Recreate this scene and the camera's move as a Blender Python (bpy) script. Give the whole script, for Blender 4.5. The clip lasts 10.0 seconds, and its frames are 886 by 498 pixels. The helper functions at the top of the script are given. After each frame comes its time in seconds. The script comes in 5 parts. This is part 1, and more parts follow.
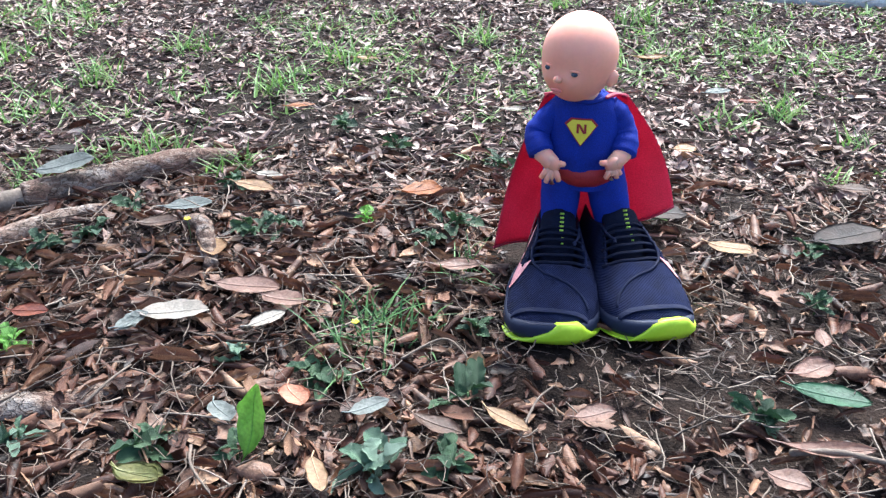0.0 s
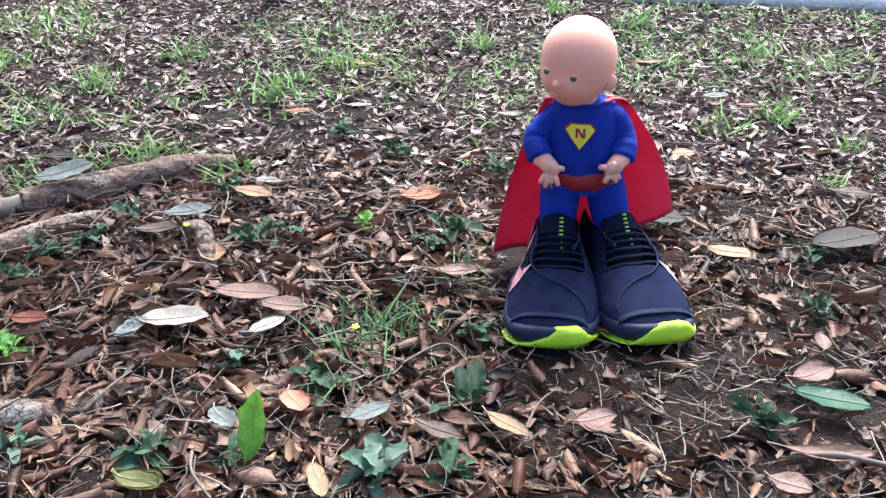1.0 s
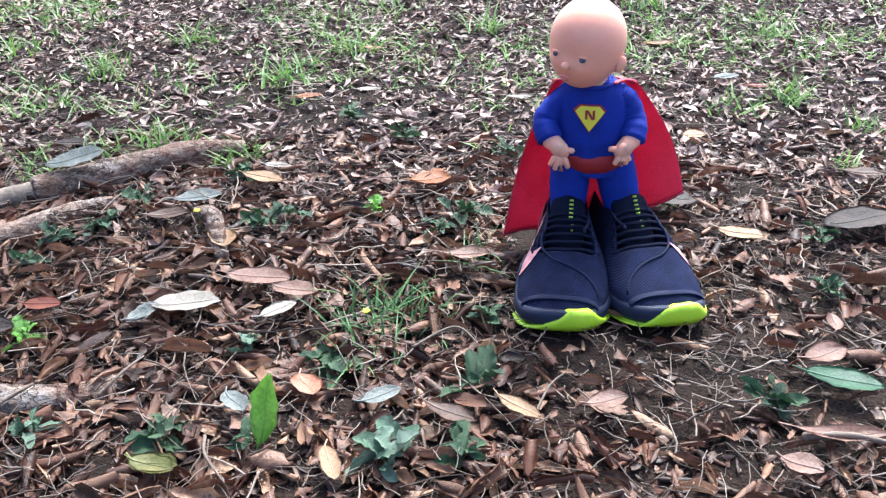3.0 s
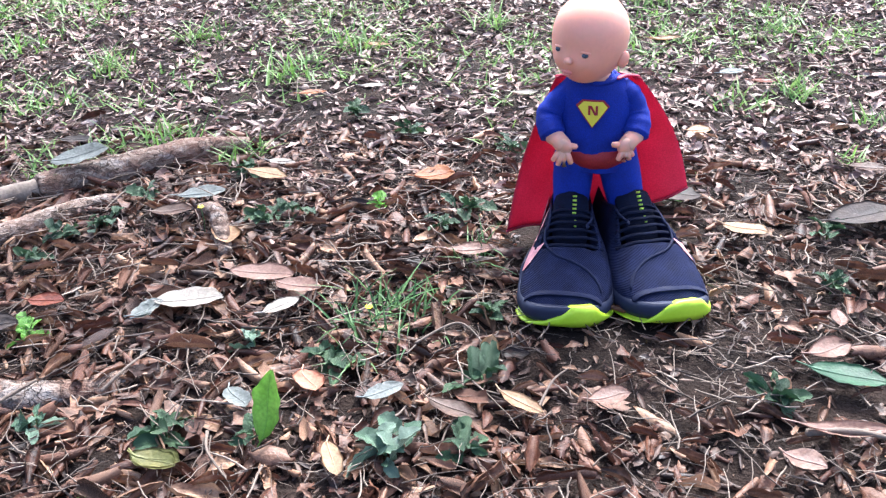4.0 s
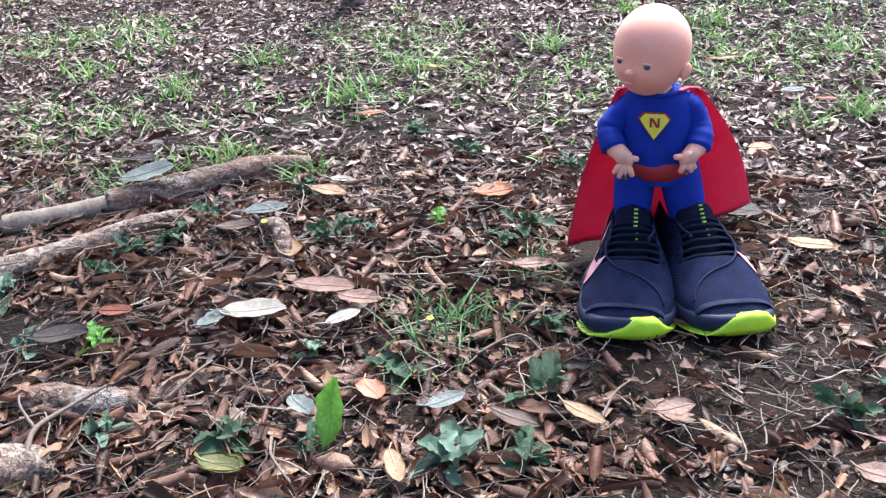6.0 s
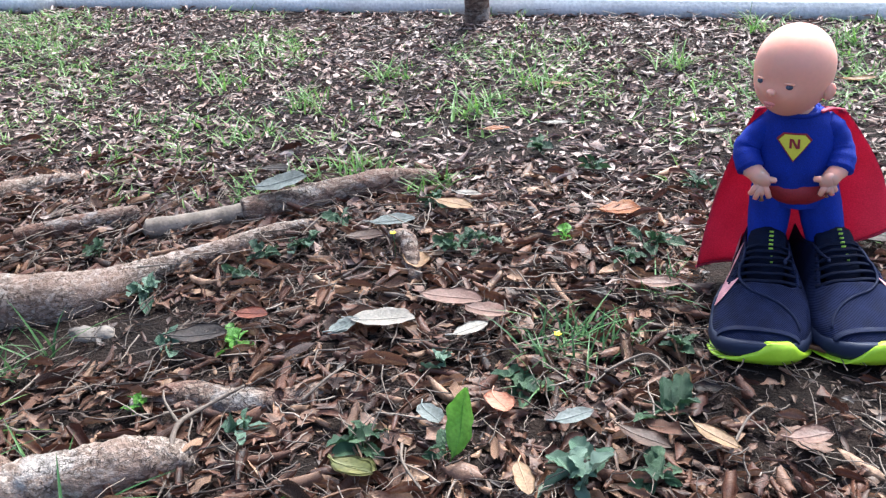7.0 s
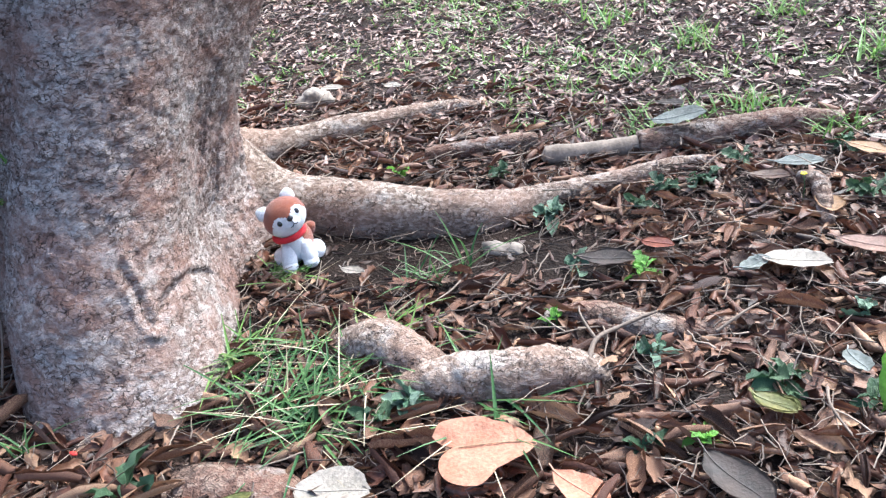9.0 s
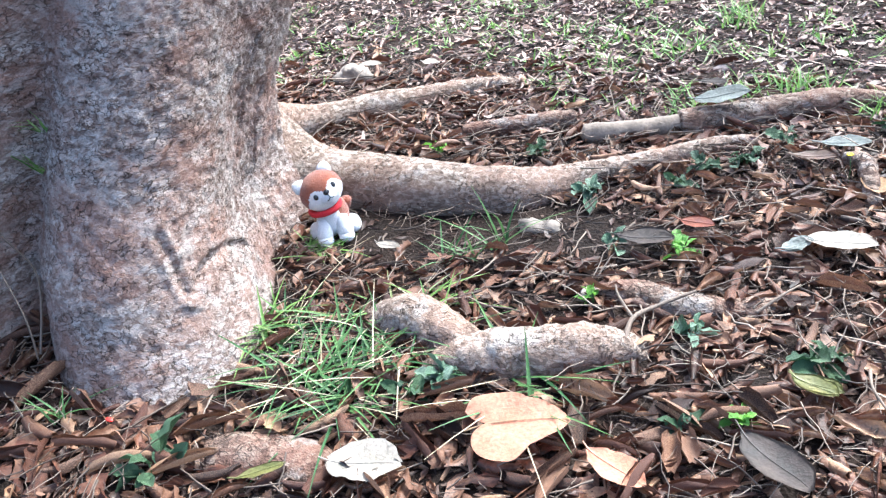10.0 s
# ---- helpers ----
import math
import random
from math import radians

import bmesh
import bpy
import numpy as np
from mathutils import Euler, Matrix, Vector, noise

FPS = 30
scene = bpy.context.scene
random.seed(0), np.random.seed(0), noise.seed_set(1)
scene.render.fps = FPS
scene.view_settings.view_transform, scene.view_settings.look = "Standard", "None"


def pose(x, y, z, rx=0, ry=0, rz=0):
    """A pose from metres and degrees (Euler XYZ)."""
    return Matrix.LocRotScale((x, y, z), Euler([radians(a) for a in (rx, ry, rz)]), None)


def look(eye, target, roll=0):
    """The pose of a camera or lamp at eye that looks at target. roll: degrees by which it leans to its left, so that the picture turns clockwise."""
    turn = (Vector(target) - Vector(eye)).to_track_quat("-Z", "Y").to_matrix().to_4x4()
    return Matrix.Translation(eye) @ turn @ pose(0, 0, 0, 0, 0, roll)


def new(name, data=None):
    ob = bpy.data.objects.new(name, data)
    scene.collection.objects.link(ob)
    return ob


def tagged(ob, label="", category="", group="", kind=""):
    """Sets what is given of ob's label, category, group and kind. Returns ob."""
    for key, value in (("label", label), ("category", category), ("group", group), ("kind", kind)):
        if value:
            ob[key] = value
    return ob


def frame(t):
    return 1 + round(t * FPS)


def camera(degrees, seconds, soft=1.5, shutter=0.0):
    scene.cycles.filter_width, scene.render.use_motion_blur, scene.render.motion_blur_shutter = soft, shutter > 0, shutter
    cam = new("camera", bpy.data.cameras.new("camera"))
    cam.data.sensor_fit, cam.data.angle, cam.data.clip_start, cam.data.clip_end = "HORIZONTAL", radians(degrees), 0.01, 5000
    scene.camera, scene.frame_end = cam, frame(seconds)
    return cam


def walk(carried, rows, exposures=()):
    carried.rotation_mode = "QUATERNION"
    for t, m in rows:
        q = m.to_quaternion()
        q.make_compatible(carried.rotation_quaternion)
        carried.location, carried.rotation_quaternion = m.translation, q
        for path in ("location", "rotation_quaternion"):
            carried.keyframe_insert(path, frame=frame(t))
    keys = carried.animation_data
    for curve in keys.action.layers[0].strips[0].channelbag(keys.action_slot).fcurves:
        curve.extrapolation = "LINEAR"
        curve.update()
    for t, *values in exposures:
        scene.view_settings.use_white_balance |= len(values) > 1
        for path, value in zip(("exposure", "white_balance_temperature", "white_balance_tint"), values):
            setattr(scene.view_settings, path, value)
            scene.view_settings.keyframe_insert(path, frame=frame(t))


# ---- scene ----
cam = camera(50.4, 10.0, soft=1.3)

PATH = [
    (0, (0.068, 0.088, 0.662), (0.024, 1.823, -0.332), 0.7),
    (0.5, (0.069, 0.087, 0.664), (0.028, 1.826, -0.323), 0.6),
    (1, (0.066, 0.087, 0.662), (0.026, 1.827, -0.322), 0.5),
    (1.5, (0.067, 0.086, 0.66), (0.019, 1.823, -0.331), 0.2),
    (2, (0.066, 0.088, 0.66), (0.013, 1.817, -0.343), 0.0),
    (2.5, (0.064, 0.086, 0.661), (0.011, 1.812, -0.347), -0.1),
    (4, (0.073, 0.087, 0.659), (-0.006, 1.807, -0.359), -0.7),
    (4.5, (0.072, 0.086, 0.66), (-0.004, 1.81, -0.35), -0.6),
    (5, (0.073, 0.087, 0.661), (-0.013, 1.814, -0.343), -0.7),
    (5.2, (0.071, 0.086, 0.662), (-0.02, 1.815, -0.339), -0.8),
    (6.3, (0.057, 0.067, 0.638), (-0.198, 1.809, -0.31), -3.0),
    (6.5, (0.051, 0.066, 0.642), (-0.252, 1.802, -0.304), -3.4),
    (7, (0.032, 0.056, 0.647), (-0.374, 1.785, -0.272), -3.7),
    (7.5, (0.012, 0.04, 0.658), (-0.502, 1.746, -0.251), -4.4),
    (8, (-0.021, 0.024, 0.663), (-0.694, 1.664, -0.264), -6.7),
    (8.5, (-0.046, 0.003, 0.665), (-0.91, 1.544, -0.274), -8.4),
    (9, (-0.073, -0.012, 0.651), (-1.078, 1.427, -0.307), -9.2),
    (9.5, (-0.075, -0.011, 0.64), (-1.114, 1.386, -0.345), -9.2),
    (10, (-0.077, -0.011, 0.639), (-1.139, 1.372, -0.34), -9.4),
]
walk(cam, [(t, look(eye, target, roll)) for t, eye, target, roll in PATH],
     exposures=[(0, 1.8, 5350, 4), (2.7, 1.85, 5350, 5), (4, 2.1, 5400, 10), (5.2, 1.9, 5400, 10), (6.5, 1.8, 5350, 5), (7.5, 1.55, 5350, 4), (8.0, 1.4, 5350, 4), (8.5, 1.25, 5300, 3), (9.0, 1.92, 5350, 5), (9.5, 2.2, 5300, 3), (10, 2.25, 5300, 3)])

# ---- light ----
SUN_AZ, SUN_EL = radians(12), radians(52)   # azimuth from +y towards +x
world = bpy.data.worlds.new("sky")
scene.world = world
world.use_nodes = True
wn = world.node_tree
sky = wn.nodes.new("ShaderNodeTexSky")
sky.sky_type, sky.sun_disc = "NISHITA", False
sky.sun_elevation, sky.sun_rotation = SUN_EL, SUN_AZ
sky.air_density, sky.dust_density, sky.ozone_density = 0.8, 7.0, 0.6
wn.links.new(sky.outputs[0], wn.nodes["Background"].inputs[0])
wn.nodes["Background"].inputs[1].default_value = 0.15
sun_data = bpy.data.lights.new("sun", "SUN")
sun_data.energy, sun_data.angle, sun_data.color = 1.9, radians(13), (1.0, 0.93, 0.82)
sun = new("sun", sun_data)
sun_dir = Vector((math.sin(SUN_AZ) * math.cos(SUN_EL), math.cos(SUN_AZ) * math.cos(SUN_EL), math.sin(SUN_EL)))
sun.matrix_world = look(sun_dir * 20, (0, 0, 0))


# ---- materials ----
def material(name, colours, scale=20.0, rough=0.6, bump=0.3, detail=6.0, source="object", fine=None, metal=0.0,
             sheen=0.0, through_light=0.0, stretch=(1, 1, 1), spread=(0.3, 0.7), depth=0.002, spec=0.5, vary=0.25):
    """Procedural material: a ramp of colours driven by noise, by the piece or by the island, with fine grain and relief."""
    m = bpy.data.materials.new(name)
    m.use_nodes = True
    nt = m.node_tree
    b = nt.nodes["Principled BSDF"]
    b.inputs["Metallic"].default_value = metal
    b.inputs["Specular IOR Level"].default_value = spec
    if sheen:
        b.inputs["Sheen Weight"].default_value = sheen
    co = nt.nodes.new("ShaderNodeTexCoord")
    mp = nt.nodes.new("ShaderNodeMapping")
    mp.inputs["Scale"].default_value = stretch
    nt.links.new(co.outputs["Object"], mp.inputs[0])
    n1 = nt.nodes.new("ShaderNodeTexNoise")
    n1.inputs["Scale"].default_value, n1.inputs["Detail"].default_value = scale, detail
    nt.links.new(mp.outputs[0], n1.inputs["Vector"])
    n2 = nt.nodes.new("ShaderNodeTexNoise")
    n2.inputs["Scale"].default_value, n2.inputs["Detail"].default_value = fine or scale * 9, 4.0
    nt.links.new(mp.outputs[0], n2.inputs["Vector"])
    ramp = nt.nodes.new("ShaderNodeValToRGB")
    els = ramp.color_ramp.elements
    lo, hi = spread if source == "object" else (0.0, 1.0)
    for i, c in enumerate(colours):
        p = lo + (hi - lo) * i / max(1, len(colours) - 1)
        e = els[i] if i < 2 else els.new(p)
        e.position, e.color = p, (*c, 1)
    if source == "object":
        nt.links.new(n1.outputs["Fac"], ramp.inputs[0])
    else:
        if source == "island":
            g = nt.nodes.new("ShaderNodeNewGeometry")
            val = g.outputs["Random Per Island"]
        else:
            g = nt.nodes.new("ShaderNodeObjectInfo")
            val = g.outputs["Random"]
        mix = nt.nodes.new("ShaderNodeMath")
        mix.operation = "MULTIPLY_ADD"
        nt.links.new(n1.outputs["Fac"], mix.inputs[0])
        mix.inputs[1].default_value = 0.35
        off = nt.nodes.new("ShaderNodeMath")
        off.operation = "SUBTRACT"
        nt.links.new(val, off.inputs[0])
        off.inputs[1].default_value = 0.175
        nt.links.new(off.outputs[0], mix.inputs[2])
        nt.links.new(mix.outputs[0], ramp.inputs[0])
    hsv = nt.nodes.new("ShaderNodeHueSaturation")
    vmap = nt.nodes.new("ShaderNodeMapRange")
    vmap.inputs["From Min"].default_value, vmap.inputs["From Max"].default_value = 0.25, 0.75
    vmap.inputs["To Min"].default_value, vmap.inputs["To Max"].default_value = 1 - vary, 1 + vary
    nt.links.new(n2.outputs["Fac"], vmap.inputs[0])
    nt.links.new(vmap.outputs[0], hsv.inputs["Value"])
    nt.links.new(ramp.outputs[0], hsv.inputs["Color"])
    nt.links.new(hsv.outputs[0], b.inputs["Base Color"])
    rmap = nt.nodes.new("ShaderNodeMapRange")
    rmap.inputs["From Min"].default_value, rmap.inputs["From Max"].default_value = 0.3, 0.7
    rmap.inputs["To Min"].default_value, rmap.inputs["To Max"].default_value = max(0.05, rough - 0.12), min(1, rough + 0.12)
    nt.links.new(n1.outputs["Fac"], rmap.inputs[0])
    nt.links.new(rmap.outputs[0], b.inputs["Roughness"])
    bp = nt.nodes.new("ShaderNodeBump")
    bp.inputs["Strength"].default_value, bp.inputs["Distance"].default_value = bump, depth
    nt.links.new(n2.outputs["Fac"], bp.inputs["Height"])
    nt.links.new(bp.outputs[0], b.inputs["Normal"])
    if through_light:
        tr = nt.nodes.new("ShaderNodeBsdfTranslucent")
        ms = nt.nodes.new("ShaderNodeMixShader")
        ms.inputs[0].default_value = through_light
        nt.links.new(hsv.outputs[0], tr.inputs["Color"])
        nt.links.new(b.outputs[0], ms.inputs[1])
        nt.links.new(tr.outputs[0], ms.inputs[2])
        nt.links.new(ms.outputs[0], nt.nodes["Material Output"].inputs["Surface"])
    return m


def bark_material(name, light, mid, dark, red, crack=120.0, lichen=0.4):
    """Flaky bark: cracked plates, lichen patches and rust-red bare spots."""
    m = material(name, [dark, mid, light], scale=130, rough=0.85, bump=1.0, depth=0.003, fine=420, spread=(0.32, 0.66), spec=0.2, stretch=(1, 1, 1.8), detail=9)
    nt = m.node_tree
    b = nt.nodes["Principled BSDF"]
    hsv = next(n for n in nt.nodes if n.bl_idname == "ShaderNodeHueSaturation")
    mp = next(n for n in nt.nodes if n.bl_idname == "ShaderNodeMapping")
    wob = nt.nodes.new("ShaderNodeTexNoise")
    wob.inputs["Scale"].default_value, wob.inputs["Detail"].default_value = 40, 5
    add = nt.nodes.new("ShaderNodeVectorMath")
    add.operation = "MULTIPLY_ADD"
    nt.links.new(mp.outputs[0], wob.inputs["Vector"])
    nt.links.new(wob.outputs["Color"], add.inputs[0])
    add.inputs[1].default_value = (0.035, 0.035, 0.035)
    nt.links.new(mp.outputs[0], add.inputs[2])
    cell = nt.nodes.new("ShaderNodeTexVoronoi")
    cell.inputs["Scale"].default_value = crack
    nt.links.new(add.outputs[0], cell.inputs["Vector"])
    sep = nt.nodes.new("ShaderNodeSeparateColor")
    nt.links.new(cell.outputs["Color"], sep.inputs[0])
    n1 = next(n for n in nt.nodes if n.bl_idname == "ShaderNodeTexNoise")
    ramp = next(n for n in nt.nodes if n.bl_idname == "ShaderNodeValToRGB")
    blend = nt.nodes.new("ShaderNodeMath")
    blend.operation = "MULTIPLY_ADD"
    blend.inputs[1].default_value = 0.30
    nt.links.new(sep.outputs[0], blend.inputs[0])
    part_n = nt.nodes.new("ShaderNodeMath")
    part_n.operation = "MULTIPLY"
    part_n.inputs[1].default_value = 0.70
    nt.links.new(n1.outputs["Fac"], part_n.inputs[0])
    nt.links.new(part_n.outputs[0], blend.inputs[2])
    nt.links.new(blend.outputs[0], ramp.inputs[0])
    cr = nt.nodes.new("ShaderNodeMapRange")
    cr.inputs["From Min"].default_value, cr.inputs["From Max"].default_value = 0.0, 0.025
    gap = nt.nodes.new("ShaderNodeTexNoise")
    gap.inputs["Scale"].default_value, gap.inputs["Detail"].default_value = 24, 4
    nt.links.new(mp.outputs[0], gap.inputs["Vector"])
    gm = nt.nodes.new("ShaderNodeMapRange")
    gm.inputs["From Min"].default_value, gm.inputs["From Max"].default_value = 0.44, 0.62
    gm.inputs["To Max"].default_value = 0.022
    nt.links.new(gap.outputs["Fac"], gm.inputs[0])
    ga = nt.nodes.new("ShaderNodeMath")
    vo = nt.nodes.new("ShaderNodeTexVoronoi")
    vo.feature = "DISTANCE_TO_EDGE"
    vo.inputs["Scale"].default_value = crack * 0.8
    nt.links.new(add.outputs[0], vo.inputs["Vector"])
    vs_ = nt.nodes.new("ShaderNodeMath")
    vs_.operation = "MULTIPLY"
    vs_.inputs[1].default_value = 0.55
    nt.links.new(vo.outputs["Distance"], vs_.inputs[0])
    nt.links.new(vs_.outputs[0], ga.inputs[0])
    nt.links.new(gm.outputs[0], ga.inputs[1])
    nt.links.new(ga.outputs[0], cr.inputs[0])
    big = nt.nodes.new("ShaderNodeTexNoise")
    big.inputs["Scale"].default_value, big.inputs["Detail"].default_value = 9, 5
    nt.links.new(mp.outputs[0], big.inputs["Vector"])
    bm_ = nt.nodes.new("ShaderNodeMapRange")
    bm_.inputs["From Min"].default_value, bm_.inputs["From Max"].default_value = 0.42, 0.62
    nt.links.new(big.outputs["Fac"], bm_.inputs[0])
    mr = nt.nodes.new("ShaderNodeMix")
    mr.data_type = "RGBA"
    mr.inputs["B"].default_value = (*red, 1)
    sc = nt.nodes.new("ShaderNodeMath")
    sc.operation = "MULTIPLY"
    sc.inputs[1].default_value = 0.6
    nt.links.new(bm_.outputs[0], sc.inputs[0])
    nt.links.new(sc.outputs[0], mr.inputs["Factor"])
    nt.links.new(hsv.outputs[0], mr.inputs["A"])
    mc = nt.nodes.new("ShaderNodeMix")
    mc.data_type = "RGBA"
    mc.inputs["A"].default_value = (dark[0] * 0.52, dark[1] * 0.5, dark[2] * 0.48, 1)
    nt.links.new(cr.outputs[0], mc.inputs["Factor"])
    # pale grey lichen in ragged patches
    lic = nt.nodes.new("ShaderNodeTexNoise")
    lic.inputs["Scale"].default_value, lic.inputs["Detail"].default_value, lic.inputs["Roughness"].default_value = 17, 8, 0.7
    lm = nt.nodes.new("ShaderNodeMapRange")
    lm.inputs["From Min"].default_value, lm.inputs["From Max"].default_value, lm.inputs["To Max"].default_value = 0.54, 0.62, lichen
    ml = nt.nodes.new("ShaderNodeMix")
    ml.data_type = "RGBA"
    ml.inputs["B"].default_value = (0.52, 0.49, 0.45, 1)
    nt.links.new(mp.outputs[0], lic.inputs["Vector"])
    nt.links.new(lic.outputs["Fac"], lm.inputs[0])
    nt.links.new(lm.outputs[0], ml.inputs["Factor"])
    nt.links.new(mr.outputs["Result"], ml.inputs["A"])
    nt.links.new(ml.outputs["Result"], mc.inputs["B"])
    nt.links.new(mc.outputs["Result"], b.inputs["Base Color"])
    old = next(n for n in nt.nodes if n.bl_idname == "ShaderNodeBump")
    b2 = nt.nodes.new("ShaderNodeBump")
    b2.inputs["Strength"].default_value, b2.inputs["Distance"].default_value = 1.0, 0.006
    nt.links.new(cr.outputs[0], b2.inputs["Height"])
    b3 = nt.nodes.new("ShaderNodeBump")
    b3.inputs["Strength"].default_value, b3.inputs["Distance"].default_value = 1.0, 0.005
    nt.links.new(blend.outputs[0], b3.inputs["Height"])
    nt.links.new(old.outputs[0], b3.inputs["Normal"])
    nt.links.new(b3.outputs[0], b2.inputs["Normal"])
    nt.links.new(b2.outputs[0], b.inputs["Normal"])
    return m


M_SOIL = material("soil", [(0.009, 0.0055, 0.004), (0.018, 0.0115, 0.0085), (0.036, 0.024, 0.019)], scale=14, rough=0.95, bump=1.0, depth=0.006, fine=220, spec=0.15)
BROWNS = [(0.016, 0.008, 0.005), (0.075, 0.028, 0.017), (0.11, 0.045, 0.026), (0.18, 0.088, 0.05), (0.04, 0.018, 0.012), (0.14, 0.055, 0.03),
          (0.36, 0.22, 0.13), (0.072, 0.03, 0.019), (0.22, 0.12, 0.075), (0.028, 0.014, 0.009)]
# far leaves' browns, paled and greyed to stand in for haze and sheen
HAZED_BROWNS = [(0.05, 0.032, 0.028), (0.24, 0.145, 0.11), (0.34, 0.23, 0.185), (0.12, 0.075, 0.06), (0.5, 0.39, 0.33), (0.17, 0.10, 0.08), (0.42, 0.31, 0.26), (0.09, 0.055, 0.045), (0.26, 0.165, 0.13)]
M_LITTER = material("dry leaf litter", BROWNS, scale=60, rough=0.5, bump=0.5, source="island", fine=420, spec=0.35, through_light=0.12)
M_FARLITTER = material("haze-paled leaf litter", HAZED_BROWNS, scale=60, rough=0.55, bump=0.5, source="island", fine=420, spec=0.35)
M_LEAFPART = material("dry curled leaf", BROWNS, scale=60, rough=0.5, bump=0.5, source="piece", fine=420, spec=0.35, through_light=0.12)
M_CRUMB = material("leaf crumbs", [(0.02, 0.010, 0.007), (0.08, 0.038, 0.023), (0.04, 0.02, 0.013), (0.17, 0.10, 0.062)], scale=60, rough=0.6, bump=0.3, source="island", fine=420)
M_TWIG = material("twig wood", [(0.05, 0.034, 0.026), (0.13, 0.095, 0.07), (0.28, 0.22, 0.17)], scale=40, rough=0.75, bump=0.5, source="island", fine=300)
M_GRASS = material("grass blade", [(0.075, 0.16, 0.038), (0.13, 0.25, 0.05), (0.21, 0.36, 0.08), (0.24, 0.30, 0.12)], scale=30, rough=0.45, bump=0.2, source="island", fine=300, through_light=0.35)
# darker copy of the grass blade, with shade put into its greens
M_GRASS_SHADED = material("shaded grass blade", [(0.035, 0.085, 0.032), (0.065, 0.14, 0.05), (0.12, 0.21, 0.07), (0.09, 0.17, 0.06)], scale=30, rough=0.4, bump=0.2, source="island", fine=300, through_light=0.25, spec=0.2)
M_STRAW = material("straw", [(0.3, 0.24, 0.14), (0.5, 0.42, 0.28)], scale=30, rough=0.6, bump=0.2, source="island", fine=300)
M_WEED = material("weed leaf", [(0.02, 0.052, 0.022), (0.036, 0.08, 0.032), (0.06, 0.11, 0.045), (0.03, 0.074, 0.032)], scale=40, rough=0.5, bump=0.6, source="piece", fine=160, through_light=0.15)
M_WEED_LIGHT = material("fresh weed leaf", [(0.12, 0.28, 0.04), (0.2, 0.42, 0.06)], scale=40, rough=0.4, bump=0.5, source="piece", fine=160, through_light=0.3)
M_WEED_PALE = material("pale weed leaf", [(0.06, 0.125, 0.065), (0.11, 0.18, 0.11), (0.17, 0.24, 0.17)], scale=40, rough=0.4, bump=0.6, source="piece", fine=160, through_light=0.1)
M_BARK = bark_material("flaky trunk bark", (0.43, 0.375, 0.34), (0.30, 0.235, 0.20), (0.17, 0.12, 0.10), (0.27, 0.14, 0.10), crack=95, lichen=0.4)
M_ROOT = bark_material("root bark", (0.46, 0.385, 0.32), (0.28, 0.21, 0.165), (0.14, 0.10, 0.075), (0.27, 0.17, 0.125), crack=130)
M_BRANCH = bark_material("fallen branch bark", (0.3, 0.24, 0.19), (0.18, 0.12, 0.09), (0.07, 0.05, 0.04), (0.2, 0.1, 0.07), crack=90)
M_BAREWOOD = material("bare wood", [(0.12, 0.09, 0.065), (0.21, 0.165, 0.125), (0.3, 0.24, 0.185)], scale=30, stretch=(1, 1, 1), rough=0.8, bump=0.5, fine=200)
M_STONE = material("pale stone", [(0.15, 0.125, 0.105), (0.29, 0.245, 0.2)], scale=40, rough=0.9, bump=0.6, fine=200)
M_CONCRETE = material("weathered concrete", [(0.48, 0.47, 0.45), (0.62, 0.61, 0.59), (0.72, 0.71, 0.69)], scale=5, rough=0.85, bump=0.4, fine=120)
M_KERBFACE = material("kerb edge concrete", [(0.55, 0.54, 0.52), (0.68, 0.67, 0.65)], scale=8, rough=0.9, bump=0.5, fine=140)


# ---- mesh helpers ----
def ground_z(x, y):
    return 0.007 * noise.noise((x * 3.1, y * 3.1, 0.3)) + 0.004 * noise.noise((x * 9, y * 9, 4.1))


def link_mesh(name, verts, faces, mat, smooth=True):
    me = bpy.data.meshes.new(name)
    me.from_pydata([tuple(v) for v in verts], [], [tuple(int(i) for i in f) for f in faces])
    me.materials.append(mat)
    if smooth:
        me.shade_smooth()
    return new(name, me)


def part(name, bm, mat, parent=None, label=""):
    """Links a bmesh as one mesh object under a thing or a part."""
    me = bpy.data.meshes.new(name)
    bmesh.ops.recalc_face_normals(bm, faces=bm.faces)
    bm.to_mesh(me)
    bm.free()
    for m in (mat if isinstance(mat, (list, tuple)) else [mat]):
        me.materials.append(m)
    me.shade_smooth()
    ob = new(name, me)
    if parent is not None:
        ob.parent = parent
    return tagged(ob, label=label)


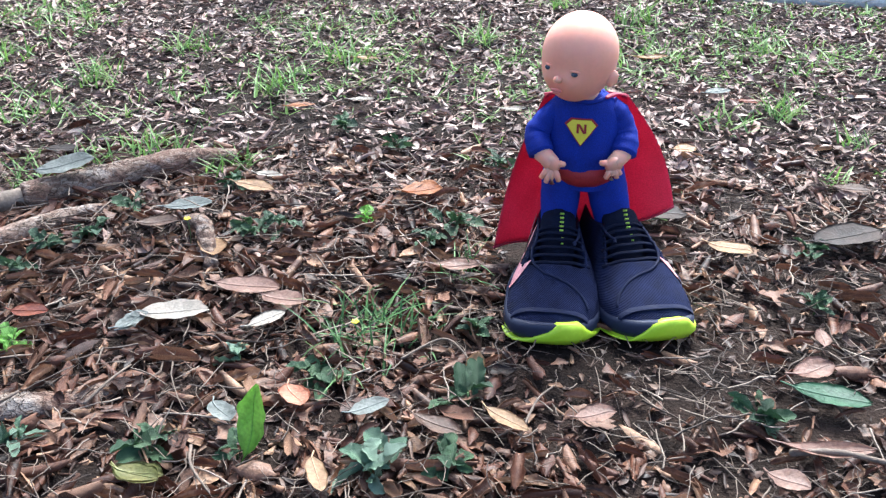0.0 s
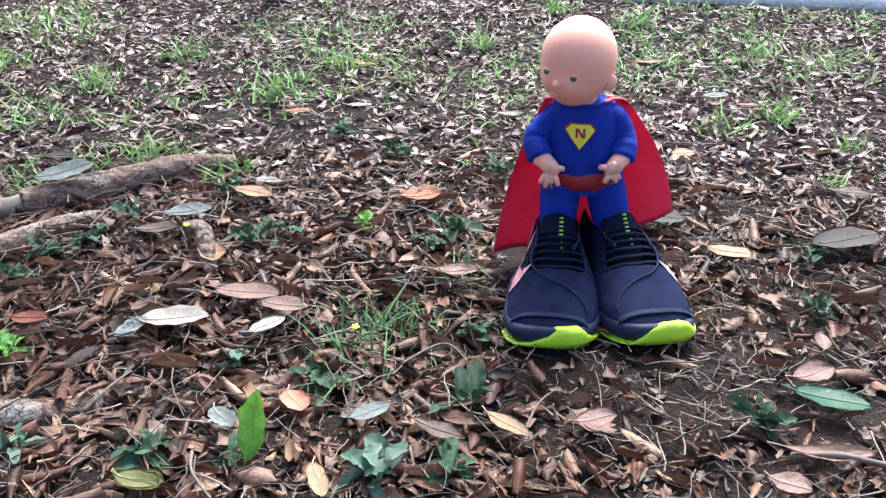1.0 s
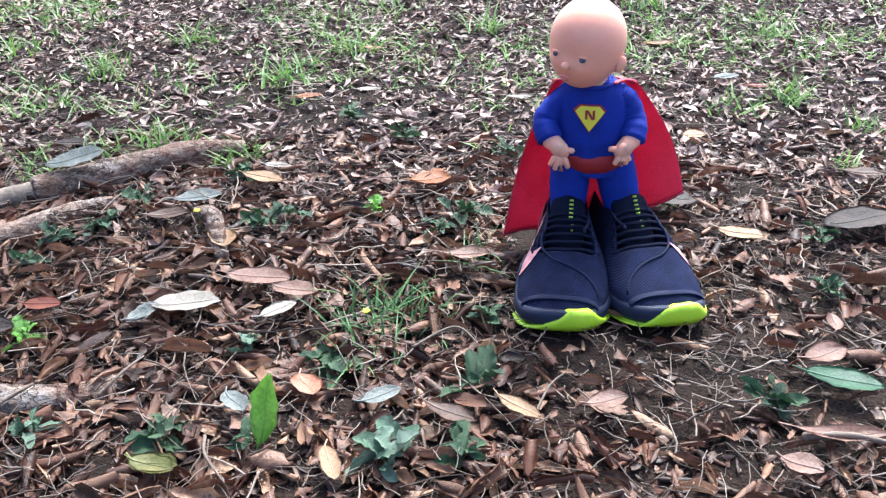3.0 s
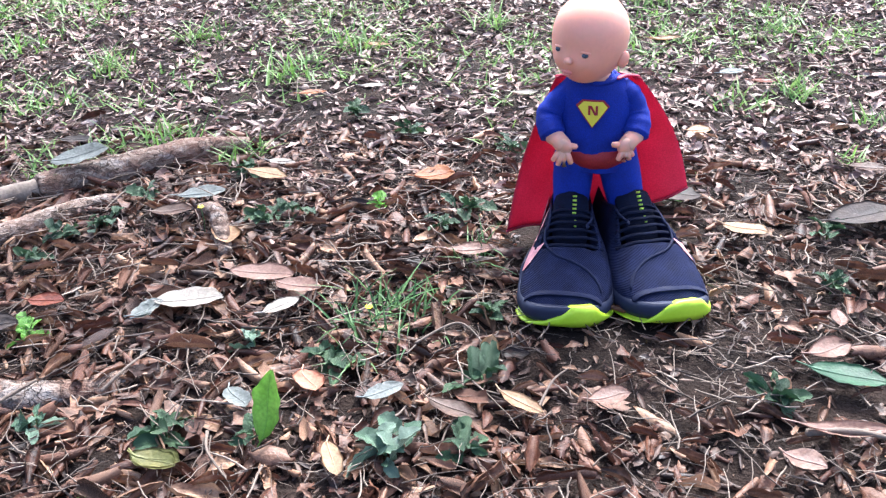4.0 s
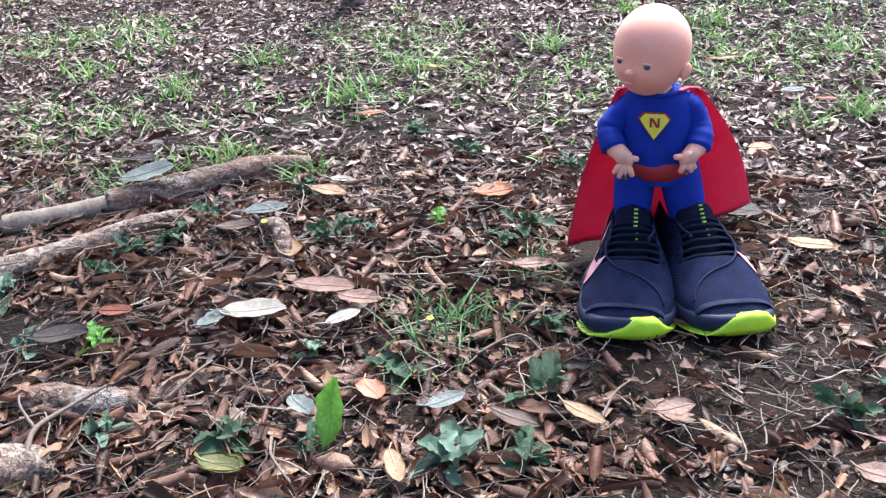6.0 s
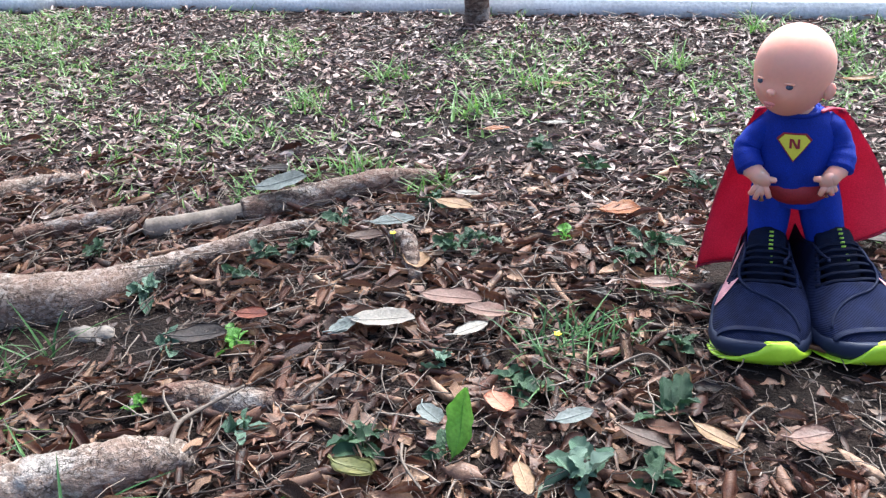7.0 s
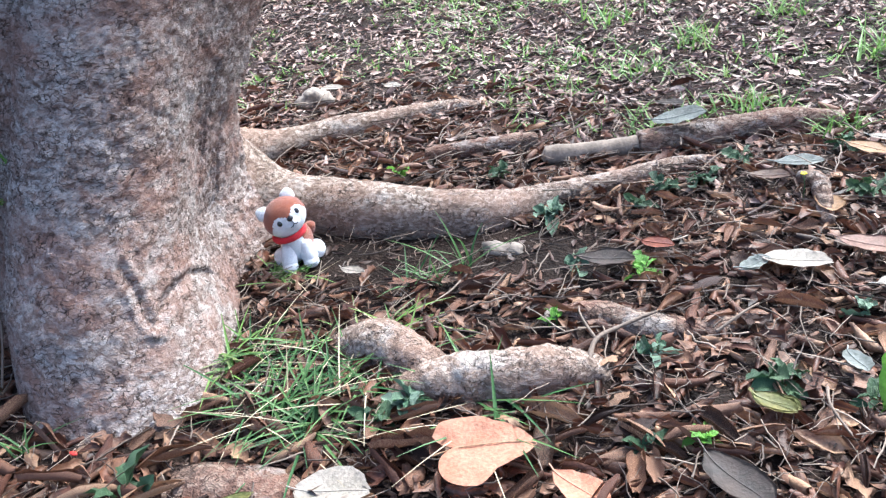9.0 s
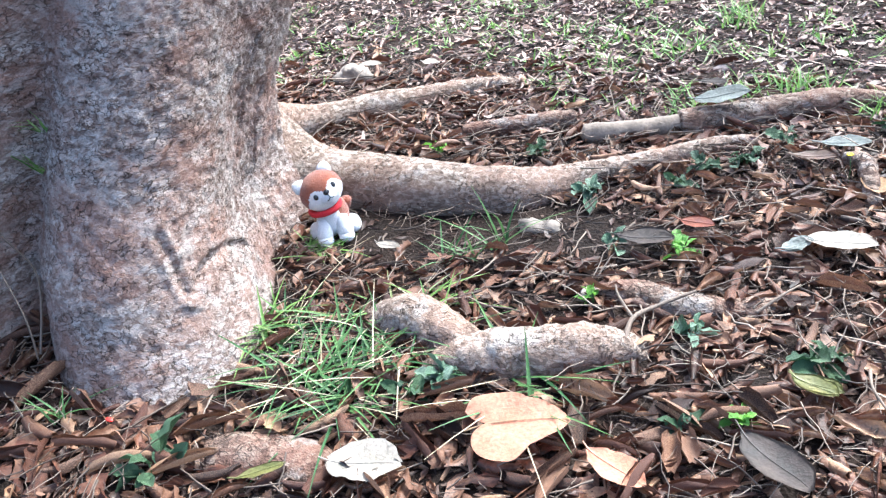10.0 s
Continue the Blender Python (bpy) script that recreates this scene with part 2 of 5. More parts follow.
def tube(bm, pts, radii, seg=12, mi=0, flat=1.0, caps=True):
    """A tapered tube along points, with rounded ends; flat squeezes it along its second axis."""
    pts = [Vector([float(c) for c in p]) for p in pts]
    radii = [float(r) for r in radii]
    up = Vector((0, 0, 1))
    rings = []
    for i, p in enumerate(pts):
        d = (pts[min(i + 1, len(pts) - 1)] - pts[max(i - 1, 0)]).normalized()
        a = d.cross(up)
        a = (a if a.length > 0.05 else d.cross(Vector((0, 1, 0)))).normalized()
        b = a.cross(d).normalized()
        rings.append([bm.verts.new(p + radii[i] * (math.cos(k * math.tau / seg) * a + flat * math.sin(k * math.tau / seg) * b)) for k in range(seg)])
    for r0, r1 in zip(rings, rings[1:]):
        for k in range(seg):
            bm.faces.new((r0[k], r0[(k + 1) % seg], r1[(k + 1) % seg], r1[k])).material_index = mi
    if caps:
        for ring, j, s in ((rings[0], 0, -1), (rings[-1], -1, 1)):
            d = (pts[j] - pts[1 if j == 0 else -2]).normalized()
            tip = bm.verts.new(pts[j] + d * radii[j] * 0.5)
            for k in range(seg):
                bm.faces.new((ring[k], ring[(k + 1) % seg], tip)).material_index = mi


def smooth_path(keys, n):
    """Catmull-Rom through rows of any length."""
    k = np.array(keys, float)
    out = []
    for i in range(n):
        s = i / (n - 1) * (len(k) - 1)
        j = min(int(s), len(k) - 2)
        f = s - j
        p0, p1, p2, p3 = k[max(j - 1, 0)], k[j], k[j + 1], k[min(j + 2, len(k) - 1)]
        out.append(0.5 * (2 * p1 + (p2 - p0) * f + (2 * p0 - 5 * p1 + 4 * p2 - p3) * f * f + (3 * p1 - p0 - 3 * p2 + p3) * f ** 3))
    return np.array(out)


def ball(bm, c, r, mi=0, rot=None, seg=24, shape=None):
    """An ellipsoid, which shape(v) may push about while it is a unit ball."""
    m = Matrix.Translation(c) @ (rot.to_4x4() if rot else Matrix.Identity(4)) @ Matrix.Diagonal((*r, 1))
    made = bmesh.ops.create_uvsphere(bm, u_segments=seg, v_segments=max(8, seg * 2 // 3), radius=1.0)["verts"]
    for v in made:
        q = shape(v.co.copy()) if shape else v.co
        v.co = m @ q
    for f in {f for v in made for f in v.link_faces}:
        f.material_index = mi


def box(bm, c, size, mi=0, bevel=0.0):
    made = bmesh.ops.create_cube(bm, size=1.0)["verts"]
    for v in made:
        v.co = Vector((v.co.x * size[0], v.co.y * size[1], v.co.z * size[2])) + Vector(c)
    fs = {f for v in made for f in v.link_faces}
    for f in fs:
        f.material_index = mi
    if bevel:
        bmesh.ops.bevel(bm, geom=list({e for f in fs for e in f.edges}), offset=bevel, segments=2, affect="EDGES")


# ---- ground ----
def spaced(lo, hi, near_lo, near_hi, step, far):
    near = list(np.arange(near_lo, near_hi, step))
    left = [near_lo - (abs(lo - near_lo)) * (i / far) ** 3 for i in range(far, 0, -1)]
    right = [near_hi + (hi - near_hi) * (i / far) ** 3 for i in range(0, far + 1)]
    return left + near + right


gx = spaced(-80, 80, -2.6, 1.6, 0.012, 14)
gy = spaced(-80, 80, 0.2, 2.9, 0.012, 14)
gverts = []
for yy in gy:
    for xx in gx:
        close = -2.7 < xx < 1.7 and 0.1 < yy < 2.6
        z = ground_z(xx, yy) + (0.0025 * noise.noise((xx * 45, yy * 45, 2.2)) + 0.002 * noise.noise((xx * 110, yy * 110, 7.2)) if close else 0.0)
        if yy > 2.55:
            z = min(z, 0.0)
        gverts.append((xx, yy, z))
nx = len(gx)
gfaces = [(j * nx + i, j * nx + i + 1, (j + 1) * nx + i + 1, (j + 1) * nx + i) for j in range(len(gy) - 1) for i in range(nx - 1)]
ground = tagged(link_mesh("ground", gverts, gfaces, M_SOIL), "dark brown bare soil under dry leaf litter", "ground", kind="structure")

# concrete edging and the pavement behind it
KERB_TURN = -5.4
KERB = pose(-0.5, 2.715, 0, 0, 0, KERB_TURN)
bm = bmesh.new()
box(bm, (0, 0.06, 0.012), (40, 0.12, 0.056), bevel=0.006)
kerb = tagged(part("kerb", bm, M_CONCRETE), "low grey weathered concrete kerb along the bare ground", "kerb", kind="structure")
kerb.matrix_basis = KERB
bm = bmesh.new()
box(bm, (0, 6.1, 0.0), (60, 11.96, 0.05), bevel=0.004)
pavement = tagged(part("pavement", bm, M_KERBFACE), "pale grey concrete pavement behind the kerb", "pavement", kind="structure")
pavement.matrix_basis = KERB
bm = bmesh.new()
box(bm, (0, 0, 0.02), (0.22, 0.14, 0.06), bevel=0.008)
slab = tagged(part("concrete_block", bm, M_CONCRETE), "pale concrete block lying in grass before the kerb", "concrete block")
slab.matrix_basis = pose(-1.98, 2.86, 0, 0, 0, KERB_TURN)

# ---- the tree ----
TREE = Vector((-1.32, 0.80, 0))
LOBES = [(-34, 23, 0.245, 0.33), (-86, 13, 0.20, 0.42), (-62, 7, -0.08, 0.34), (32, 20, 0.05, 0.12), (80, 18, 0.05, 0.14), (150, 24, 0.2, 0.3), (218, 22, 0.2, 0.3)]
SCARS = [[(-13, 0.068), (-19.3, 0.095), (-23.1, 0.104), (-25.8, 0.101), (-28.2, 0.086)], [(-33, 0.155), (-30.4, 0.121), (-29.1, 0.090)], [(3, 0.30), (-1, 0.24), (-2, 0.19)], [(14, 0.22), (9, 0.17), (8, 0.12)]]


def seg_dist(p, a, b):
    ab = (b[0] - a[0], b[1] - a[1])
    t = max(0, min(1, ((p[0] - a[0]) * ab[0] + (p[1] - a[1]) * ab[1]) / (ab[0] ** 2 + ab[1] ** 2)))
    return math.hypot(p[0] - a[0] - t * ab[0], p[1] - a[1] - t * ab[1])


def trunk_centre(z):
    s = min(max(z - 0.1, 0), 0.6) * 0.36 + max(z - 0.7, 0) * 0.08
    return TREE.x + 0.547 * s, TREE.y + 0.837 * s


def trunk_radius(deg, z):
    zz = max(z, 0)
    r = 0.255 - 0.02 * max(0, zz - 1.0) + 0.055 * math.exp(-zz / 0.12)
    for mid, wide, far, tall in LOBES:
        d = (deg - mid + 180) % 360 - 180
        r += far * math.exp(-(d / wide) ** 2) * math.exp(-(zz / tall) ** 1.1)
    # a waist above the long root, and the stem swelling again over it
    d = (deg - 42 + 180) % 360 - 180
    r += math.exp(-(d / 50) ** 2) * (0.29 * min(max(zz - 0.2, 0), 0.34) - 0.026)
    return r


def make_tree():
    tree = tagged(new("tree"), "broad old tree with flaky grey-brown bark and exposed roots", "tree")
    tree.location = TREE
    zs = list(np.arange(-0.04, 0.56, 0.0042)) + list(np.arange(0.56, 4.1, 0.06))
    degs = list(np.arange(-105, 60, 0.42)) + list(np.arange(60, 250, 3.0))
    verts, faces = [], []
    for z in zs:
        cx, cy = trunk_centre(z)
        for deg in degs:
            a = radians(deg)
            r = trunk_radius(deg, z)
            p = Vector((r * math.cos(a), r * math.sin(a), z))
            flow = Vector((p.x * 14, p.y * 14, p.z * 30))
            r += 0.005 * noise.noise(flow * 0.45) + 0.002 * noise.noise(flow * 1.7) + 0.0018 * noise.noise(p * 95)
            # folds of bark that sweep down towards the crease above the root
            wrinkle = math.exp(-((z - 0.27) / 0.15) ** 2)
            sweep = z + 0.0016 * max(0, deg + 45) + 0.010 * noise.noise(p * 9)
            fold = abs(noise.noise((p.x * 7, p.y * 7, sweep * 62)))
            r -= (0.001 + wrinkle * 0.0025) * math.exp(-(fold / 0.07) ** 2)
            flake = sweep * 68 + 2.4 * noise.noise(p * 17) + 1.1 * noise.noise(p * 55)
            r += (0.0012 + 0.0022 * wrinkle) * (1 - (flake - math.floor(flake))) * (0.55 + 0.9 * noise.noise(p * 25))
            wob = 0.010 * noise.noise(p * 34)
            plate, cells = noise.voronoi(Vector(((p.x + wob) * 62, (p.y + wob) * 62, (sweep + wob) * 120)))
            r += 0.0016 * noise.cell(cells[0] * 7.3) + 0.009 * min(0.16, plate[1] - plate[0]) - 0.0018
            for k, line in enumerate(SCARS):
                d = min(seg_dist((deg * 0.0075, z), (u[0] * 0.0075, u[1]), (w[0] * 0.0075, w[1])) for u, w in zip(line, line[1:]))
                if d < 0.016:
                    r += -(0.005 if k == 1 else 0.010) * math.exp(-(d / (0.003 if k == 1 else 0.0045)) ** 2) + 0.004 * math.exp(-((d - 0.010) / 0.004) ** 2)
            verts.append((cx - TREE.x + r * math.cos(a), cy - TREE.y + r * math.sin(a), z))
    n = len(degs)
    for j in range(len(zs) - 1):
        for i in range(n):
            faces.append((j * n + i, j * n + (i + 1) % n, (j + 1) * n + (i + 1) % n, (j + 1) * n + i))
    trunk = link_mesh("trunk", verts, faces, M_BARK)
    trunk.parent = tree
    return tree


def root(rows, mat, n=90, seg=36, name="root", parent=None, rough=1.0, flat=1.0, seed=0.0):
    """A winding root or branch lying half in the ground, with lumpy bark."""
    k = smooth_path(rows, n)
    bm = bmesh.new()
    tube(bm, k[:, :3], k[:, 3], seg, flat=flat)
    bm.normal_update()
    for v in bm.verts:
        q = v.co + Vector((seed, 0, 0))
        plate = noise.voronoi(q * 60)[0]
        v.co += v.normal * rough * (0.006 * noise.noise(q * 11) + 0.002 * noise.noise(q * 45) + 0.004 * min(0.4, plate[1] - plate[0]) - 0.001)
    ob = part(name, bm, mat, parent)
    if parent is not None:
        ob.matrix_parent_inverse = Matrix.Translation(-TREE)
    return ob


tree = make_tree()
root([(-1.23, 0.93, 0.10, 0.11), (-1.15, 0.958, 0.056, 0.082), (-1.09, 0.975, 0.03, 0.062), (-1.03, 0.99, 0.021, 0.052), (-0.96, 1.002, 0.015, 0.051), (-0.88, 1.017, 0.012, 0.047), (-0.79, 1.04, 0.008, 0.043), (-0.72, 1.075, 0.006, 0.035),
      (-0.665, 1.15, 0.006, 0.022), (-0.59, 1.225, 0.007, 0.017), (-0.525, 1.30, 0.004, 0.015), (-0.47, 1.345, -0.008, 0.012)], M_ROOT, 170, 48, parent=tree, rough=0.8)
root([(-1.33, 1.08, 0.03, 0.07), (-1.26, 1.19, 0.012, 0.036), (-1.18, 1.30, 0.008, 0.028), (-1.10, 1.39, 0.005, 0.023), (-1.03, 1.46, 0.0, 0.019), (-0.95, 1.50, -0.015, 0.015)], M_ROOT, 90, parent=tree, seed=3, rough=0.7)
root([(-0.79, 0.71, -0.03, 0.03), (-0.70, 0.72, 0.006, 0.036), (-0.62, 0.70, 0.006, 0.03), (-0.56, 0.69, -0.012, 0.03)], M_ROOT, 70, parent=tree, seed=5, rough=1.6)
root([(-0.63, 0.655, -0.02, 0.03), (-0.575, 0.685, 0.008, 0.034), (-0.515, 0.715, 0.012, 0.03), (-0.455, 0.755, 0.002, 0.026), (-0.43, 0.775, -0.015, 0.02)], M_ROOT, 90, parent=tree, seed=7, rough=1.6)
root([(-0.53, 0.845, -0.016, 0.024), (-0.48, 0.868, 0.0, 0.025), (-0.43, 0.868, 0.0, 0.022), (-0.37, 0.885, -0.006, 0.018), (-0.32, 0.92, -0.012, 0.015)], M_BRANCH, 70, parent=tree, seed=9)
root([(-0.82, 0.44, -0.05, 0.04), (-0.755, 0.455, -0.03, 0.042), (-0.68, 0.475, -0.028, 0.038), (-0.62, 0.47, -0.035, 0.03)], M_BRANCH, 60, parent=tree, seed=11)

branch = tagged(root([(-0.735, 1.272, 0.012, 0.016), (-0.66, 1.305, 0.013, 0.017), (-0.59, 1.35, 0.014, 0.018)], M_BAREWOOD, 40, 20, "fallen_branch", rough=0.4, seed=13),
                "fallen dead branch, bare grey wood at one end", "branch")
part_bark = root([(-0.60, 1.343, 0.014, 0.021), (-0.53, 1.392, 0.016, 0.024), (-0.45, 1.452, 0.014, 0.022), (-0.36, 1.51, 0.01, 0.017), (-0.32, 1.53, 0.004, 0.012)], M_BRANCH, 70, 24, "bark", rough=0.8, seed=15)
part_bark.parent = branch
tagged(root([(-0.95, 1.24, 0.006, 0.014), (-0.86, 1.28, 0.013, 0.017), (-0.78, 1.33, 0.012, 0.015)], M_BRANCH, 40, 20, "rotten_stick", seed=17), "rotten red-brown stick lying among dry leaves", "stick")
tagged(root([(-0.33, 1.27, 0.02, 0.006), (-0.30, 1.245, 0.03, 0.011), (-0.285, 1.205, 0.022, 0.012), (-0.272, 1.165, 0.008, 0.008)], M_BRANCH, 30, 14, "bent_stick", seed=19), "short bent brown stick on the leaves", "stick")

# limbs above, out of view; the last two are added to carry shading clumps
for rows in ([(-1.06, 1.2, 3.8, 0.19), (-1.5, 1.5, 4.4, 0.13), (-2.1, 2.0, 5.0, 0.07)], [(-1.05, 1.2, 3.8, 0.19), (-0.7, 1.35, 4.5, 0.13), (-0.2, 1.6, 5.1, 0.06)],
             [(-1.06, 1.2, 3.85, 0.19), (-1.0, 1.4, 4.6, 0.14), (-0.95, 1.8, 5.5, 0.06)],
             [(-1.0, 1.15, 3.7, 0.16), (-0.3, 0.8, 4.2, 0.11), (0.5, 0.5, 4.5, 0.07), (1.3, 0.5, 4.6, 0.03)], [(-0.3, 0.8, 4.2, 0.09), (0.3, 0.2, 4.5, 0.06), (0.9, -0.5, 4.7, 0.03)]):
    root(rows, M_BARK, 30, 16, "limb", tree)

# crowns, out of view: many small leaves round the limbs' ends
M_CROWN = material("tree foliage", [(0.03, 0.08, 0.02), (0.06, 0.13, 0.03), (0.09, 0.17, 0.04)], scale=10, rough=0.5, bump=0.2, source="island", fine=100, through_light=0.3)


def crown(parent, clumps, per, size, seed):
    r = np.random.default_rng(seed)
    vs, fs = [], []
    for cx, cy, cz, rad in clumps:
        for _ in range(per):
            d = r.normal(0, 1, 3)
            p = np.array([cx, cy, cz]) + d / np.linalg.norm(d) * rad * r.random() ** 0.5 * np.array([1, 1, 0.6])
            a, b = r.normal(0, 1, 3), r.normal(0, 1, 3)
            a /= np.linalg.norm(a)
            b -= a * b.dot(a)
            b /= np.linalg.norm(b)
            n = len(vs)
            vs += [p - a * size, p + b * size * 0.4, p + a * size, p - b * size * 0.4]
            fs.append((n, n + 1, n + 2, n + 3))
    ob = link_mesh("crown", vs, fs, M_CROWN)
    ob.parent = parent
    ob.matrix_parent_inverse = Matrix.Translation(-parent.location)
    return ob


# the right-hand clumps are added unseen to block sky over the near ground
crown(tree, [(-2.1, 2.0, 5.1, 0.7), (-0.2, 1.6, 5.2, 0.6), (-0.95, 1.8, 5.7, 0.7), (-0.5, 0.8, 5.5, 0.6),
             (0.5, 0.9, 4.7, 0.6), (0.95, 0.3, 4.6, 0.65), (0.9, -0.5, 4.7, 0.6), (1.5, 0.6, 4.5, 0.5), (0.6, 0.3, 4.2, 0.45)], 330, 0.075, 3)


def young_tree(x, y):
    t = tagged(new("young_tree"), "slim young tree with dark brown trunk near the kerb", "tree")
    t.location = (x, y, 0)
    for name, rows, seg in [("trunk", [(x, y, -0.05, 0.042), (x, y, 0.03, 0.034), (x + 0.004, y, 0.3, 0.029), (x + 0.02, y, 1.2, 0.024), (x + 0.03, y + 0.02, 2.1, 0.014)], 24),
                            ("limb", [(x + 0.02, y, 1.3, 0.016), (x + 0.3, y + 0.1, 1.8, 0.007)], 8), ("limb", [(x + 0.02, y, 1.5, 0.014), (x - 0.25, y + 0.15, 2.0, 0.006)], 8), ("limb", [(x + 0.03, y, 1.7, 0.012), (x + 0.05, y - 0.2, 2.2, 0.006)], 8)]:
        ob = root(rows, M_BRANCH, 60 if name == "trunk" else 20, seg, name, rough=0.5)
        ob.parent = t
        ob.matrix_parent_inverse = Matrix.Translation((-x, -y, 0))
    crown(t, [(x + 0.3, y + 0.1, 1.9, 0.3), (x - 0.25, y + 0.15, 2.1, 0.3), (x + 0.05, y - 0.1, 2.3, 0.35)], 160, 0.045, 4)
    return t


young_tree(-0.432, 2.625)

# stones and lumps
def stone(x, y, sx, sy, sz, turn, seed):
    bm = bmesh.new()
    ball(bm, (0, 0, 0), (sx, sy, sz), seg=20)
    for v in bm.verts:
        v.co *= 1 + 0.5 * noise.noise(v.co * 45 + Vector((seed, 0, 0))) + 0.2 * noise.noise(v.co * 120)
    ob = part("stone", bm, M_STONE)
    ob.matrix_basis = pose(x, y, ground_z(x, y) + sz * 0.3, 4, 3, turn)
    return tagged(ob, "flat pale stone bedded in bare soil", "stone")


stone(-0.672, 0.985, 0.034, 0.016, 0.010, 15, 1)
stone(-1.335, 1.42, 0.035, 0.03, 0.025, 40, 2)


# ---- shoes ----
M_KNIT = material("navy knit", [(0.008, 0.011, 0.034), (0.013, 0.017, 0.05), (0.02, 0.026, 0.07)], scale=60, rough=0.9, bump=1.0, fine=900, depth=0.001, spec=0.12)
knit_nodes = M_KNIT.node_tree
rib = knit_nodes.nodes.new("ShaderNodeTexWave")
rib.inputs["Scale"].default_value, rib.inputs["Distortion"].default_value = 190.0, 0.6
rib.bands_direction = "DIAGONAL"
knit_co = next(n for n in knit_nodes.nodes if n.bl_idname == "ShaderNodeTexCoord")
knit_nodes.links.new(knit_co.outputs["Object"], rib.inputs["Vector"])
rib_bump = knit_nodes.nodes.new("ShaderNodeBump")
rib_bump.inputs["Strength"].default_value, rib_bump.inputs["Distance"].default_value = 0.9, 0.0012
knit_nodes.links.new(rib.outputs["Fac"], rib_bump.inputs["Height"])
knit_old = next(n for n in knit_nodes.nodes if n.bl_idname == "ShaderNodeBump")
knit_nodes.links.new(knit_old.outputs[0], rib_bump.inputs["Normal"])
knit_nodes.links.new(rib_bump.outputs[0], knit_nodes.nodes["Principled BSDF"].inputs["Normal"])
M_NAVYRUB = material("navy rubber", [(0.014, 0.018, 0.042), (0.022, 0.028, 0.058)], scale=25, rough=0.6, bump=0.1, fine=300, vary=0.08, spec=0.3)
M_LIME = material("lime rubber", [(0.46, 0.68, 0.02), (0.54, 0.76, 0.03)], scale=18, rough=0.45, bump=0.04, fine=220, vary=0.05)
M_PINK = material("pink print", [(0.55, 0.22, 0.24), (0.75, 0.38, 0.38)], scale=90, rough=0.7, bump=0.6, fine=700)
M_LIMEPRINT = material("lime print", [(0.4, 0.6, 0.05), (0.5, 0.7, 0.08)], scale=40, rough=0.6, bump=0.1)
M_LACE = material("black lace", [(0.004, 0.005, 0.014), (0.008, 0.011, 0.028)], scale=120, rough=0.95, bump=0.8, fine=900, spec=0.1)
M_PIPING = material("navy piping", [(0.007, 0.010, 0.032), (0.011, 0.015, 0.042)], scale=60, rough=0.8, bump=0.4, fine=600, spec=0.2)
M_HEEL = material("grey heel plastic", [(0.25, 0.25, 0.27), (0.4, 0.4, 0.42)], scale=30, rough=0.35, bump=0.1)

SHOE_LEN = 0.29


def shoe_width(s, side):
    """Half width at s (0 toe, 1 heel); side +1 is the outer side."""
    k = smooth_path([(0, 0.012), (0.015, 0.026), (0.06, 0.041), (0.16, 0.052), (0.3, 0.0545), (0.42, 0.049), (0.55, 0.041), (0.7, 0.036), (0.85, 0.031), (0.95, 0.024), (1.0, 0.014)], 60)
    w = float(np.interp(s, k[:, 0], k[:, 1]))
    return w * (1.08 if side > 0 else 1.02)


def shoe_top(s):
    return float(np.interp(s, [0, 0.05, 0.12, 0.22, 0.34, 0.45, 0.55, 0.7, 0.85, 0.95, 1], [0.020, 0.036, 0.045, 0.054, 0.072, 0.094, 0.104, 0.094, 0.095, 0.105, 0.09]))


def shoe_floor(s):
    return 0.010 * max(0, (0.14 - s) / 0.14) ** 1.5 + 0.004 * max(0, (s - 0.9) / 0.1)


def upper_point(s, k, lift=0.0):
    """The shoe's upper: k from -1 to 1 round the cross-section from one sole edge over the top to the other."""
    side = 1 if k > 0 else -1
    a = abs(k)
    w, top, low = shoe_width(s, side), shoe_top(s), shoe_floor(s) + 0.016
    ang = (1 - a) * math.pi / 2
    ex = 0.62 if s < 0.4 else 0.8
    x = w * math.cos(ang) ** (ex if a < 0.999 else 1)
    z = low + (top - low) * math.sin(ang) ** 0.8
    pinch = 1 - 0.36 * max(0, min(1, (s - 0.2) / 0.3)) * ((z - low) / (top - low)) ** 1.3
    return Vector((side * (x * pinch + lift * math.cos(ang)), SHOE_LEN * (s - 0.5), z + lift * math.sin(ang)))


